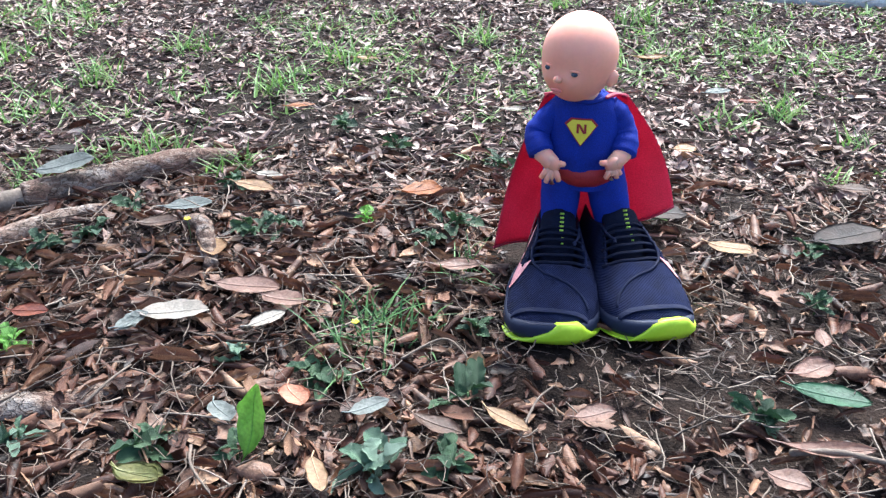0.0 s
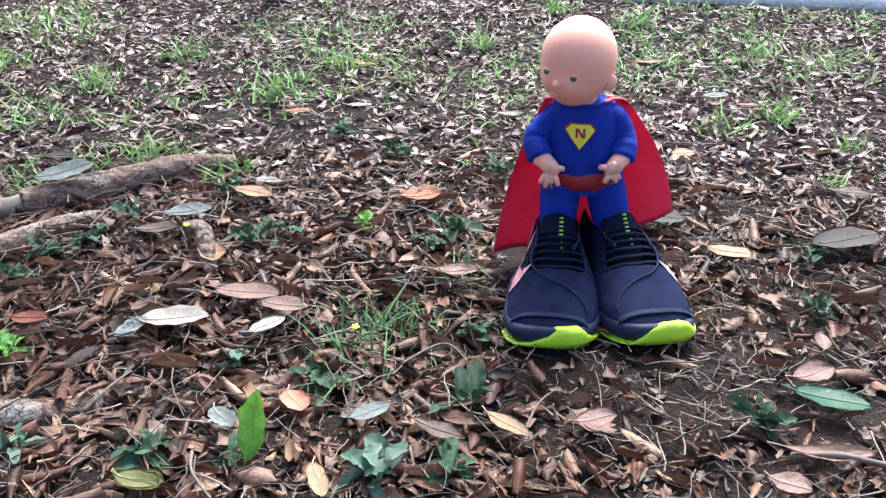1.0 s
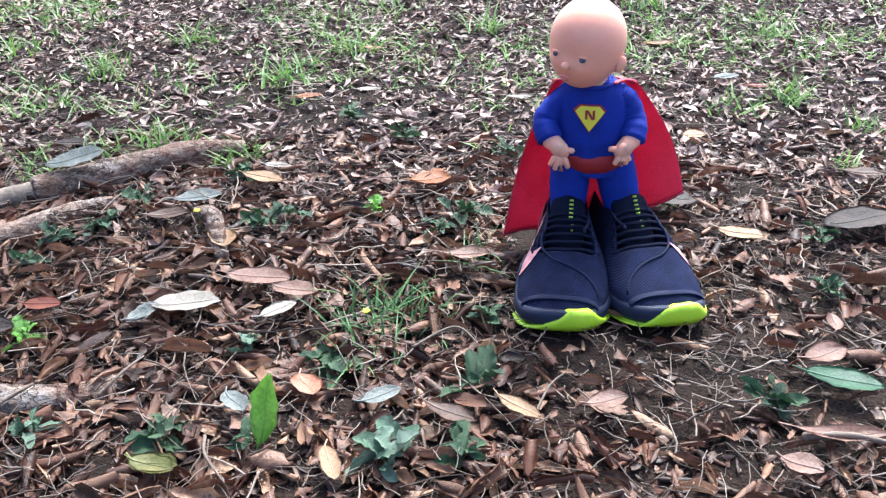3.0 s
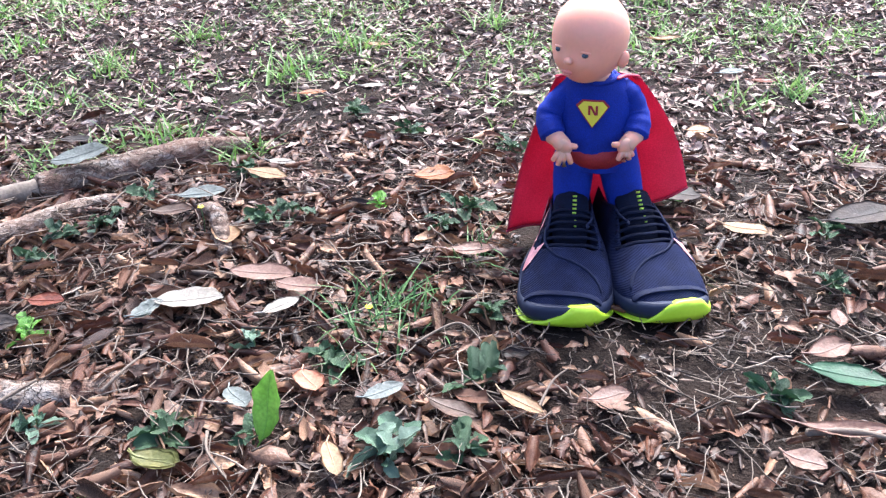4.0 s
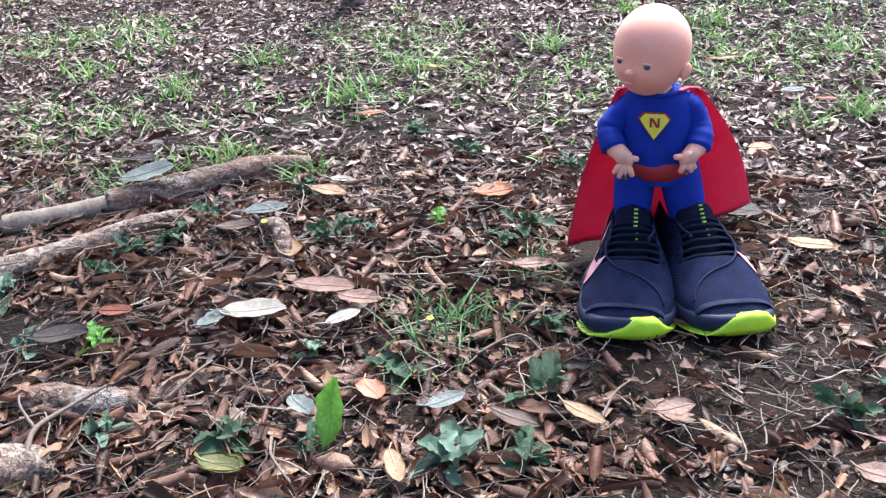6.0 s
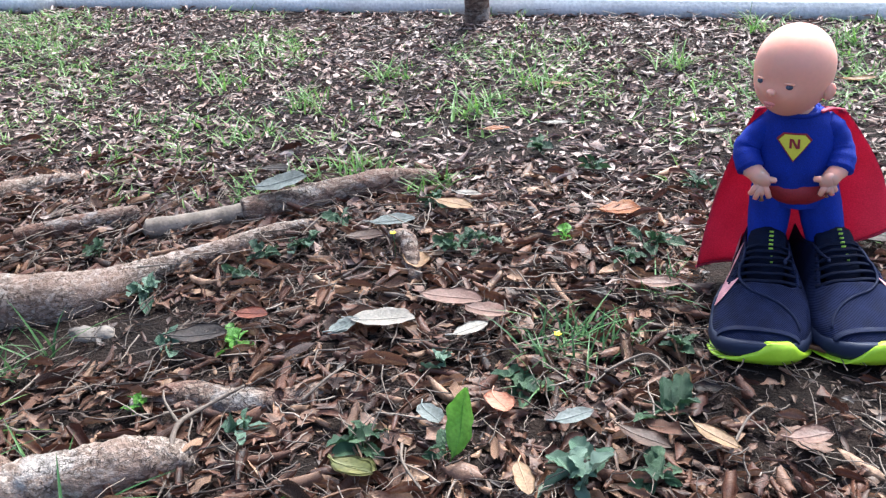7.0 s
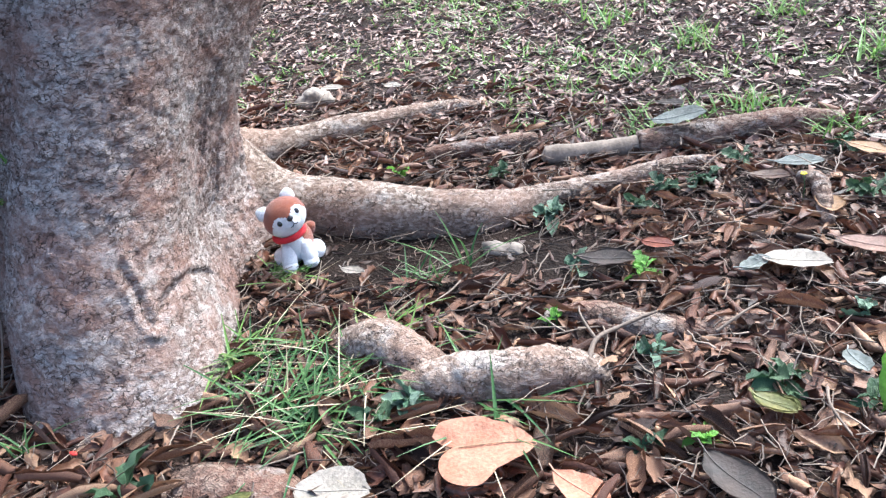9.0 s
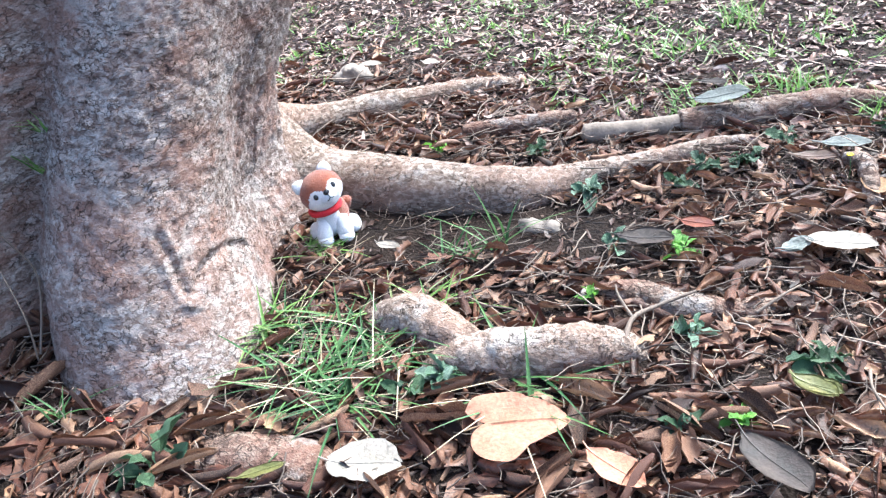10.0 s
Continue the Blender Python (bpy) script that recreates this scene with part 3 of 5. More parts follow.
def band(bm, s0, s1, zlo, zhi, out, n=40, closed=False, mi=0, inset=0.006):
    """A strip of sole wrapped round the shoe's edge from s0 on one side, round the toe, to s1 on the other; zlo, zhi functions of (s, side)."""
    rows = []
    stations = [(s, -1) for s in s0 * np.linspace(1, 0.0, n) ** 2] + [(s, 1) for s in s1 * np.linspace(0.0, 1, n) ** 2][1:]
    for s, side in stations:
        w = shoe_width(s, side) + out
        y = SHOE_LEN * (s - 0.5) - (out if s < 0.03 else out * max(0, 1 - s / 0.12))
        lo, hi = zlo(s, side) + shoe_floor(s), zhi(s, side) + shoe_floor(s)
        if s < 1e-6:
            w = 0.0
        wi = max(0, w - inset)
        rows.append([bm.verts.new((side * (w - 0.004), y + 0.002, lo)), bm.verts.new((side * w, y, lo + 0.35 * (hi - lo))), bm.verts.new((side * (w - 0.001), y, lo + 0.75 * (hi - lo))),
                     bm.verts.new((side * (w - 0.004), y + 0.002, hi)), bm.verts.new((side * max(0, wi - 0.004), y + 0.012, hi - 0.003)), bm.verts.new((side * max(0, wi - 0.004), y + 0.012, lo))])
    for r0, r1 in zip(rows, rows[1:]):
        for i in range(6):
            j = (i + 1) % 6
            bm.faces.new((r0[i], r0[j], r1[j], r1[i])).material_index = mi
    for r in (rows[0], rows[-1]):
        bm.faces.new(r)


def make_shoe(outer):
    """One trainer, toe towards -y; outer: +1 when its outer side is +x."""
    shoe = tagged(new("shoe"), "large navy knit trainer with lime green rubber toe", "shoe", group="pair of trainers")
    # upper, with the foot hole sunk in behind the tongue
    bm = bmesh.new()
    S, K = 70, 48
    rows = []
    for i in range(S + 1):
        s = i / S
        row = []
        for j in range(K + 1):
            k = -1 + 2 * j / K
            p = upper_point(s, k)
            hole = max(0, min(1, (s - 0.31) / 0.06)) * max(0, min(1, (0.95 - s) / 0.05))
            edge = 0.42 + 0.2 * max(0, min(1, (s - 0.31) / 0.3))
            a = abs(k)
            if hole > 0 and a < edge * 0.9:
                p.z -= 0.05 * hole * min(1, (edge * 0.9 - a) / 0.1)
            elif hole > 0:
                p.z += 0.003 * hole * math.exp(-((a - edge) / 0.06) ** 2)
            p += Vector((0, 0, 0.0006 * noise.noise(p * 60)))
            row.append(bm.verts.new(p))
        rows.append(row)
    for r0, r1 in zip(rows, rows[1:]):
        for j in range(K):
            bm.faces.new((r0[j], r0[j + 1], r1[j + 1], r1[j]))
    part("upper", bm, M_KNIT, shoe)
    # overlay ridge along the eyestay
    for keys in ([(0.74, 0.62), (0.60, 0.56), (0.45, 0.44), (0.33, 0.30), (0.22, -0.10), (0.12, -0.55)], [(0.70, -0.60), (0.58, -0.54), (0.46, -0.42), (0.39, -0.2)]):
        bm = bmesh.new()
        pts = [upper_point(q[0], outer * q[1], 0.0004) for q in smooth_path(keys, 30)]
        tube(bm, pts, [0.0017] * len(pts), 8)
        part("eyestay_piping", bm, M_PIPING, shoe)
    # midsole, outsole and toe
    bm = bmesh.new()
    band(bm, 1.0, 1.0, lambda s, d: 0.004, lambda s, d: 0.026 + 0.006 * max(0, (s - 0.5) * 2) + (0.014 if d * outer > 0 and 0.27 < s < 0.44 else 0), 0.003)
    part("midsole", bm, M_NAVYRUB, shoe)
    bm = bmesh.new()
    band(bm, 0.18 if outer > 0 else 0.95, 0.95 if outer > 0 else 0.18, lambda s, d: 0.0, lambda s, d: 0.0045, 0.0012, mi=0)
    n = 24
    low = [(bm.verts.new((-shoe_width(i / n, -1) * 0.96, SHOE_LEN * (i / n - 0.5), shoe_floor(i / n) + 0.001)), bm.verts.new((shoe_width(i / n, 1) * 0.96, SHOE_LEN * (i / n - 0.5), shoe_floor(i / n) + 0.001))) for i in range(n + 1)]
    for q0, q1 in zip(low, low[1:]):
        bm.faces.new((q0[0], q0[1], q1[1], q1[0]))
    part("outsole", bm, M_LIME, shoe, "lime green outsole")
    bm = bmesh.new()

    def toe_hi(s, d):
        # the lime toe climbs across the front, low on one side and high on the other
        x = d * shoe_width(s, d) / 0.054 if s > 1e-6 else 0.0
        if outer < 0:
            return 0.003 + 0.026 * float(np.interp(x, [-1, -0.75, -0.5, -0.25, 0.0, 0.3, 0.7, 1.0], [0.0, 0.04, 0.10, 0.2, 0.55, 1, 1.0, 0.15]))
        return 0.003 + 0.026 * float(np.interp(x, [-1, -0.62, -0.15, 0.5, 0.75, 1.05], [0.0, 0.0, 1, 1, 0.55, 0.4]))
    band(bm, 0.14 if outer < 0 else 0.16, 0.16 if outer < 0 else 0.24, lambda s, d: 0.001, toe_hi, 0.0055, n=36)
    part("toe_cap", bm, M_LIME, shoe, "lime green rubber toe")
    # rubber rand over the toe
    bm = bmesh.new()
    pts = [upper_point(0.085, k, 0.0) for k in np.linspace(-0.75, 0.75, 24)]
    tube(bm, pts, [0.006] * len(pts), 10, flat=0.18)
    part("toe_rand", bm, M_PIPING, shoe)
    # tongue
    bm = bmesh.new()
    grid = []
    for i in range(13):
        v = i / 12
        c = Vector((0, -0.058 + 0.072 * v + 0.004 * v * v, 0.048 + 0.056 * v ** 1.05))
        hw = (0.019 + 0.004 * math.sin(v * 2.6)) * (1 if v < 0.85 else math.sqrt(max(0.05, 1 - ((v - 0.85) / 0.16) ** 2)))
        grid.append([(c + Vector((hw * u, 0.010 * u * u, -0.004 * u * u))) for u in np.linspace(-1, 1, 11)])
    front = [[bm.verts.new(p) for p in r] for r in grid]
    back = [[bm.verts.new(p + Vector((0, 0.007, -0.004))) for p in r] for r in grid]
    for g in (front, back):
        for r0, r1 in zip(g, g[1:]):
            for j in range(10):
                bm.faces.new((r0[j], r0[j + 1], r1[j + 1], r1[j]))
    rim_f = [r[0] for r in front] + front[-1][1:] + [r[-1] for r in front[::-1]][1:]
    rim_b = [r[0] for r in back] + back[-1][1:] + [r[-1] for r in back[::-1]][1:]
    for i in range(len(rim_f) - 1):
        bm.faces.new((rim_f[i], rim_f[i + 1], rim_b[i + 1], rim_b[i]))
    tongue = part("tongue", bm, M_LACE, shoe)
    # unreadable print along the tongue, as bars
    for i, (v, tall) in enumerate([(0.93, 0.003), (0.87, 0.0035), (0.81, 0.003), (0.75, 0.003), (0.69, 0.0035), (0.58, 0.002), (0.50, 0.0025)]):
        bm = bmesh.new()
        box(bm, (0.004 if i < 5 else 0.006, -0.058 + 0.072 * v + 0.004 * v * v - 0.0014, 0.048 + 0.056 * v ** 1.05 + 0.0012), (0.005 if i < 5 else 0.003, 0.001, tall * 0.7))
        part("print_bar", bm, M_LIMEPRINT, tongue, "lime printed mark")
    # laces
    for i in range(6):
        s = 0.325 + 0.035 * i
        a, b = upper_point(s, -0.50, 0.001), upper_point(s + 0.012, 0.50, 0.001)
        mid = (a + b) / 2 + Vector((0, -0.004, 0.008))
        k = smooth_path([a, (a + mid) / 2 + Vector((0, 0, 0.003)), mid, (b + mid) / 2 + Vector((0, 0, 0.003)), b], 14)
        bm = bmesh.new()
        tube(bm, k, [0.0032] * 14, 8, flat=0.5)
        part("lace", bm, M_LACE, shoe, "flat black lace")
    # plain curved pink mark on the outer side
    bm = bmesh.new()
    n = 26
    low_edge = smooth_path([(0.33, 0.28), (0.26, 0.52), (0.265, 0.78), (0.36, 0.93), (0.6, 0.93)], n + 1)
    high_edge = smooth_path([(0.33, 0.28), (0.325, 0.46), (0.37, 0.64), (0.46, 0.66), (0.6, 0.56)], n + 1)
    strip = [[bm.verts.new(upper_point(*(a + (b - a) * w) * np.array([1, outer]), 0.0014)) for w in np.linspace(0, 1, 5)] for a, b in zip(low_edge, high_edge)]
    for r0, r1 in zip(strip, strip[1:]):
        for j in range(4):
            bm.faces.new((r0[j], r0[j + 1], r1[j + 1], r1[j]))
    part("side_mark", bm, M_PINK, shoe, "plain curved pink mark")
    bm = bmesh.new()
    strip = [[bm.verts.new(upper_point(s, outer * q, 0.003)) for q in np.linspace(0.7, 0.98, 6)] for s in np.linspace(0.62, 0.97, 14)]
    for r0, r1 in zip(strip, strip[1:]):
        for j in range(5):
            bm.faces.new((r0[j], r0[j + 1], r1[j + 1], r1[j]))
    part("heel_clip", bm, M_HEEL, shoe, "grey plastic heel clip")
    # the forefoot swings outward
    for ob in shoe.children_recursive:
        for v in ob.data.vertices:
            v.co.x += outer * 0.036 * max(0.0, -v.co.y / SHOE_LEN) ** 2
    return shoe


shoe_a = make_shoe(-1)
shoe_a.matrix_basis = pose(0.187, 1.140, 0.008, 0, 0, -5)
shoe_b = make_shoe(1)
shoe_b.matrix_basis = pose(0.270, 1.148, 0.010, 0, 0, 10)


# ---- the doll in its costume ----
M_SKIN = material("doll vinyl", [(0.86, 0.39, 0.26), (0.90, 0.43, 0.30)], scale=9, rough=0.5, bump=0.03, fine=200, vary=0.03)
skin = M_SKIN.node_tree.nodes["Principled BSDF"]
skin.inputs["Subsurface Weight"].default_value, skin.inputs["Subsurface Scale"].default_value = 0.35, 0.006
M_BLUE = material("blue jersey", [(0.010, 0.022, 0.20), (0.016, 0.035, 0.30)], scale=35, rough=0.85, bump=0.5, fine=700, depth=0.001, spec=0.2)
M_RED = material("red satin", [(0.44, 0.035, 0.085), (0.52, 0.055, 0.12)], scale=25, rough=0.5, bump=0.35, fine=600, through_light=0.5, depth=0.001)
M_DARKRED = material("dark red band", [(0.22, 0.008, 0.012), (0.32, 0.012, 0.018)], scale=40, rough=0.6, bump=0.4, fine=600, depth=0.001)
M_YELLOW = material("yellow print", [(0.72, 0.6, 0.03), (0.78, 0.67, 0.05)], scale=40, rough=0.6, bump=0.05, vary=0.05)
M_EYE = material("blue-grey eye paint", [(0.025, 0.04, 0.06), (0.07, 0.1, 0.14)], scale=200, rough=0.25, bump=0.0)
M_LIP = material("pink lip paint", [(0.6, 0.18, 0.14), (0.66, 0.22, 0.17)], scale=60, rough=0.45, bump=0.0)


def make_doll():
    """One mesh: body, arms, legs, head and cape, facing -y."""
    bm = bmesh.new()
    SKIN, BLUE, RED, DARK, YELL, EYE, LIP = range(7)
    # torso: rings from hips to neck
    rings = smooth_path([(0.134, 0.006, 0.044, 0.030), (0.158, 0.002, 0.048, 0.034), (0.184, 0.000, 0.047, 0.036), (0.210, -0.001, 0.047, 0.034), (0.235, -0.002, 0.044, 0.029), (0.250, -0.003, 0.034, 0.024), (0.258, -0.003, 0.020, 0.018)], 26)
    prev = None
    for z, cx, rx, ry in rings:
        ring = []
        for k in range(40):
            a = k * math.tau / 40
            q = Vector((cx + rx * math.cos(a), ry * math.sin(a), z))
            fold = 0.0022 * noise.noise((q.x * 75, q.y * 30, z * 22)) * (1.3 if z < 0.2 else 0.8)
            ring.append(bm.verts.new(q + Vector((math.cos(a), math.sin(a), 0)) * fold))
        if prev:
            for k in range(40):
                bm.faces.new((prev[k], prev[(k + 1) % 40], ring[(k + 1) % 40], ring[k])).material_index = BLUE
        prev = ring
    # collar and neck
    tube(bm, [(-0.004, -0.004, 0.245), (-0.007, -0.006, 0.268)], [0.020, 0.018], 20, SKIN)
    k = [(-0.003 + 0.024 * math.cos(a), -0.004 + 0.021 * math.sin(a), 0.2545 + 0.003 * math.sin(a)) for a in np.linspace(0, math.tau, 25)]
    tube(bm, k, [0.0028] * 25, 8, BLUE)
    # hips with the dark red band
    ball(bm, (0.004, 0.0, 0.163), (0.050, 0.0375, 0.023), DARK, shape=lambda v: Vector((v.x, v.y, v.z - 0.42 * (1 - v.x * v.x) * (1 if v.z < 0 else 0.75))))
    # legs
    for hx, fx in ((-0.023, -0.026), (0.030, 0.060)):
        kk = smooth_path([(hx, 0.0, 0.152, 0.0255), (hx + (fx - hx) * 0.3, -0.004, 0.115, 0.0255), (hx + (fx - hx) * 0.6, -0.008, 0.080, 0.0225), (fx, -0.010, 0.035, 0.02)], 14)
        for r in kk:
            r[3] += 0.0009 * noise.noise((r[0] * 50, 0, r[2] * 90))
        tube(bm, kk[:, :3], kk[:, 3], 22, BLUE)
    # sleeves, palms, fingers
    for d, shx, shz in ((-1, -0.036, 0.236), (1, 0.034, 0.237)):
        elbow = Vector((-0.058, -0.008, 0.205) if d < 0 else (0.049, -0.008, 0.206))
        cuff = Vector((-0.054, -0.028, 0.186) if d < 0 else (0.047, -0.028, 0.187))
        kk = smooth_path([(shx - d * 0.006, 0, shz - 0.004, 0.018), (shx + d * 0.007, -0.001, shz - 0.013, 0.0165), (*elbow, 0.016), (*((elbow + cuff) / 2 + Vector((d * 0.002, 0, 0))), 0.0165), (*cuff, 0.0165)], 20)
        for i, r in enumerate(kk):
            r[3] += 0.0016 * noise.noise((i * 1.1, d * 5, 0.4))
        tube(bm, kk[:, :3], kk[:, 3], 22, BLUE)
        wrist = cuff + Vector((-d * 0.006, -0.007, -0.003))
        palm = cuff + Vector((-d * 0.013, -0.014, -0.009))
        tube(bm, [cuff, wrist, palm], [0.0115, 0.0105, 0.0105], 14, SKIN)
        rot = Euler((radians(20), 0, radians(d * 25))).to_matrix()
        ball(bm, palm, (0.0112, 0.0075, 0.0118), SKIN, rot, 14)
        if d < 0:
            tips = [(0.0145, -0.003, 0.001), (0.009, -0.004, -0.020), (0.001, -0.003, -0.024), (-0.006, -0.002, -0.023), (-0.012, 0.0, -0.018)]
        else:
            tips = [(-0.016, -0.003, 0.003), (-0.008, -0.004, -0.016), (-0.001, -0.003, -0.018), (0.005, -0.002, -0.016), (0.009, 0.0, -0.012)]
        for t in tips:
            tv = Vector(t)
            tube(bm, [palm + tv * 0.25, palm + tv * 0.7 + Vector((0, -0.001, 0.001)), palm + tv * 1.05], [0.0042, 0.0040, 0.0032], 10, SKIN)
    # head, turned to one side and bowed
    H = Vector((-0.015, -0.014, 0.3045))
    turn = Euler((radians(-9), radians(3), radians(-34))).to_matrix()

    def head_shape(v):
        q = v.copy()
        low = max(0, -q.z)
        q.x *= 1 - 0.10 * low * low + 0.05 * max(0, q.z)
        if q.y < 0:
            cheek = math.exp(-((abs(v.x) - 0.42) / 0.34) ** 2) * math.exp(-((q.z + 0.52) / 0.30) ** 2)
            q.y -= 0.09 * cheek
            q.y += 0.045 * math.exp(-((q.z + 0.22) / 0.15) ** 2) * (1 - 0.4 * abs(v.x))
            q.y -= 0.07 * math.exp(-(v.x / 0.28) ** 2) * math.exp(-((q.z + 0.86) / 0.18) ** 2)
        rise = min(1, max(0, q.z + 0.1) / 0.6)
        q.y *= 1 + 0.06 * rise * rise * (3 - 2 * rise)
        return q
    hr = (0.0445, 0.0475, 0.0535)
    ball(bm, H, hr, SKIN, turn, 56, head_shape)

    def face(x, y, z):
        return H + turn @ Vector((x * hr[0], y * hr[1], z * hr[2]))
    ball(bm, face(0, -0.975, -0.42), (0.0055, 0.0052, 0.0045), SKIN, turn, 14)
    ball(bm, face(0, -0.945, -0.66), (0.0075, 0.003, 0.0024), LIP, turn, 12)
    ball(bm, face(0, -0.94, -0.71), (0.0055, 0.003, 0.0022), LIP, turn, 12)
    for d in (-1, 1):
        ball(bm, face(0.40 * d, -0.885, -0.235), (0.0040, 0.0028, 0.0029), EYE, turn @ Euler((0, 0, radians(d * 26))).to_matrix(), 12)
        ball(bm, face(0.40 * d, -0.885, -0.170), (0.0062, 0.0030, 0.0013), SKIN, turn @ Euler((0, 0, radians(d * 26))).to_matrix(), 12)
        ball(bm, face(1.0 * d, 0.12, -0.30), (0.005, 0.0075, 0.0105), SKIN, turn @ Euler((0, radians(d * 8), radians(-d * 25))).to_matrix(), 16)
    # cape: a thick cloth behind, open at both sides
    nu, nv = 44, 30
    sheets = []
    for off in (0.0, 0.0012):
        g = []
        for j in range(nv + 1):
            v = j / nv
            row = []
            for i in range(nu + 1):
                u = i / nu
                x = (-0.052 + 0.104 * u) * (1 - v) + (-0.106 + 0.240 * u) * v
                x += 0.020 * math.sin(v * math.pi) * (u - 0.35)
                z = 0.250 * (1 - v) + (0.022 + 0.062 * max(0, (u - 0.55) / 0.45)) * v
                y = 0.012 + 0.030 * math.sin(min(1, v * 1.4) * math.pi / 2) + 0.010 * math.sin(u * 11 + 0.8) * v + 0.012 * math.sin(u * math.pi) * (1 - v)
                y -= 0.030 * v * max(0, (0.22 - u) / 0.22) + 0.012 * (1 - v) * (abs(2 * u - 1) ** 3)
                row.append(bm.verts.new((x, y + off, z)))
            g.append(row)
        sheets.append(g)
        for r0, r1 in zip(g, g[1:]):
            for i in range(nu):
                bm.faces.new((r0[i], r0[i + 1], r1[i + 1], r1[i])).material_index = RED
    a, b = sheets
    loops = [(a[0], b[0]), (a[-1], b[-1]), ([r[0] for r in a], [r[0] for r in b]), ([r[-1] for r in a], [r[-1] for r in b])]
    for p, q in loops:
        for i in range(len(p) - 1):
            bm.faces.new((p[i], p[i + 1], q[i + 1], q[i])).material_index = RED
    # straps over the shoulders, and the hem
    for d in (-1, 1):
        tube(bm, smooth_path([(d * 0.024 - 0.003, -0.014, 0.254), (d * 0.036 - 0.002, 0.0, 0.2535), (d * 0.05, 0.012, 0.248)], 8), [0.004] * 8, 8, RED, flat=0.4)
    tube(bm, [v.co.copy() for v in a[-1][::2]], [0.0018] * len(a[-1][::2]), 6, RED)
    # shield print: dark rim, yellow field, three dark bars
    def torso_y(x, z):
        rx, ry = np.interp(z, rings[:, 0], rings[:, 2]), np.interp(z, rings[:, 0], rings[:, 3])
        return -ry * math.sqrt(max(0.0, 1 - ((x - 0.0) / rx) ** 2))

    def patch(poly, off, mi):
        pts = [(-0.008 + x * 0.86, 0.217 + z * 0.86) for x, z in poly]
        cx, cz = sum(p[0] for p in pts) / len(pts), sum(p[1] for p in pts) / len(pts)
        lay = []
        for f in (1.0, 0.66, 0.33):
            lay.append([bm.verts.new((cx + (x - cx) * f, torso_y(cx + (x - cx) * f, cz + (z - cz) * f) - off, cz + (z - cz) * f)) for x, z in pts])
        mid = bm.verts.new((cx, torso_y(cx, cz) - off, cz))
        n = len(pts)
        for r0, r1 in zip(lay, lay[1:]):
            for i in range(n):
                bm.faces.new((r0[i], r0[(i + 1) % n], r1[(i + 1) % n], r1[i])).material_index = mi
        for i in range(n):
            bm.faces.new((lay[-1][i], lay[-1][(i + 1) % n], mid)).material_index = mi
    shield = [(-0.0130, 0.0165), (0, 0.0165), (0.0130, 0.0165), (0.0205, 0.0085), (0.0105, -0.005), (0, -0.0190), (-0.0105, -0.005), (-0.0205, 0.0085)]
    patch([(x * 1.14, z * 1.12) for x, z in shield], 0.0020, DARK)
    patch(shield, 0.0032, YELL)
    for x0, x1 in ((-0.0068, -0.0036), (0.0036, 0.0068)):
        patch([(x0, 0.0115), (x1, 0.0115), (x1, -0.0015), (x0, -0.0015)], 0.0042, DARK)
    patch([(-0.0058, 0.0115), (-0.0022, 0.0115), (0.0058, -0.0015), (0.0022, -0.0015)], 0.0046, DARK)
    doll = part("doll", bm, [M_SKIN, M_BLUE, M_RED, M_DARKRED, M_YELLOW, M_EYE, M_LIP])
    return tagged(doll, "bald vinyl doll in blue costume and red cape, in big shoes", "doll")


doll = make_doll()
doll.matrix_basis = pose(0.215, 1.19, 0.002)

# ---- plush dog ----
M_PLUSHW = material("white plush", [(0.62, 0.62, 0.64), (0.8, 0.8, 0.8)], scale=60, rough=0.95, bump=1.0, fine=800, sheen=0.5)
M_PLUSHB = material("rust-brown plush", [(0.20, 0.05, 0.022), (0.28, 0.075, 0.03)], scale=60, rough=0.95, bump=1.0, fine=800, sheen=0.3)
M_FELT = material("red felt", [(0.45, 0.012, 0.02), (0.55, 0.02, 0.03)], scale=60, rough=0.9, bump=0.8, fine=700)
M_BLACK = material("black plastic", [(0.006, 0.006, 0.008), (0.02, 0.02, 0.025)], scale=30, rough=0.25, bump=0.0)


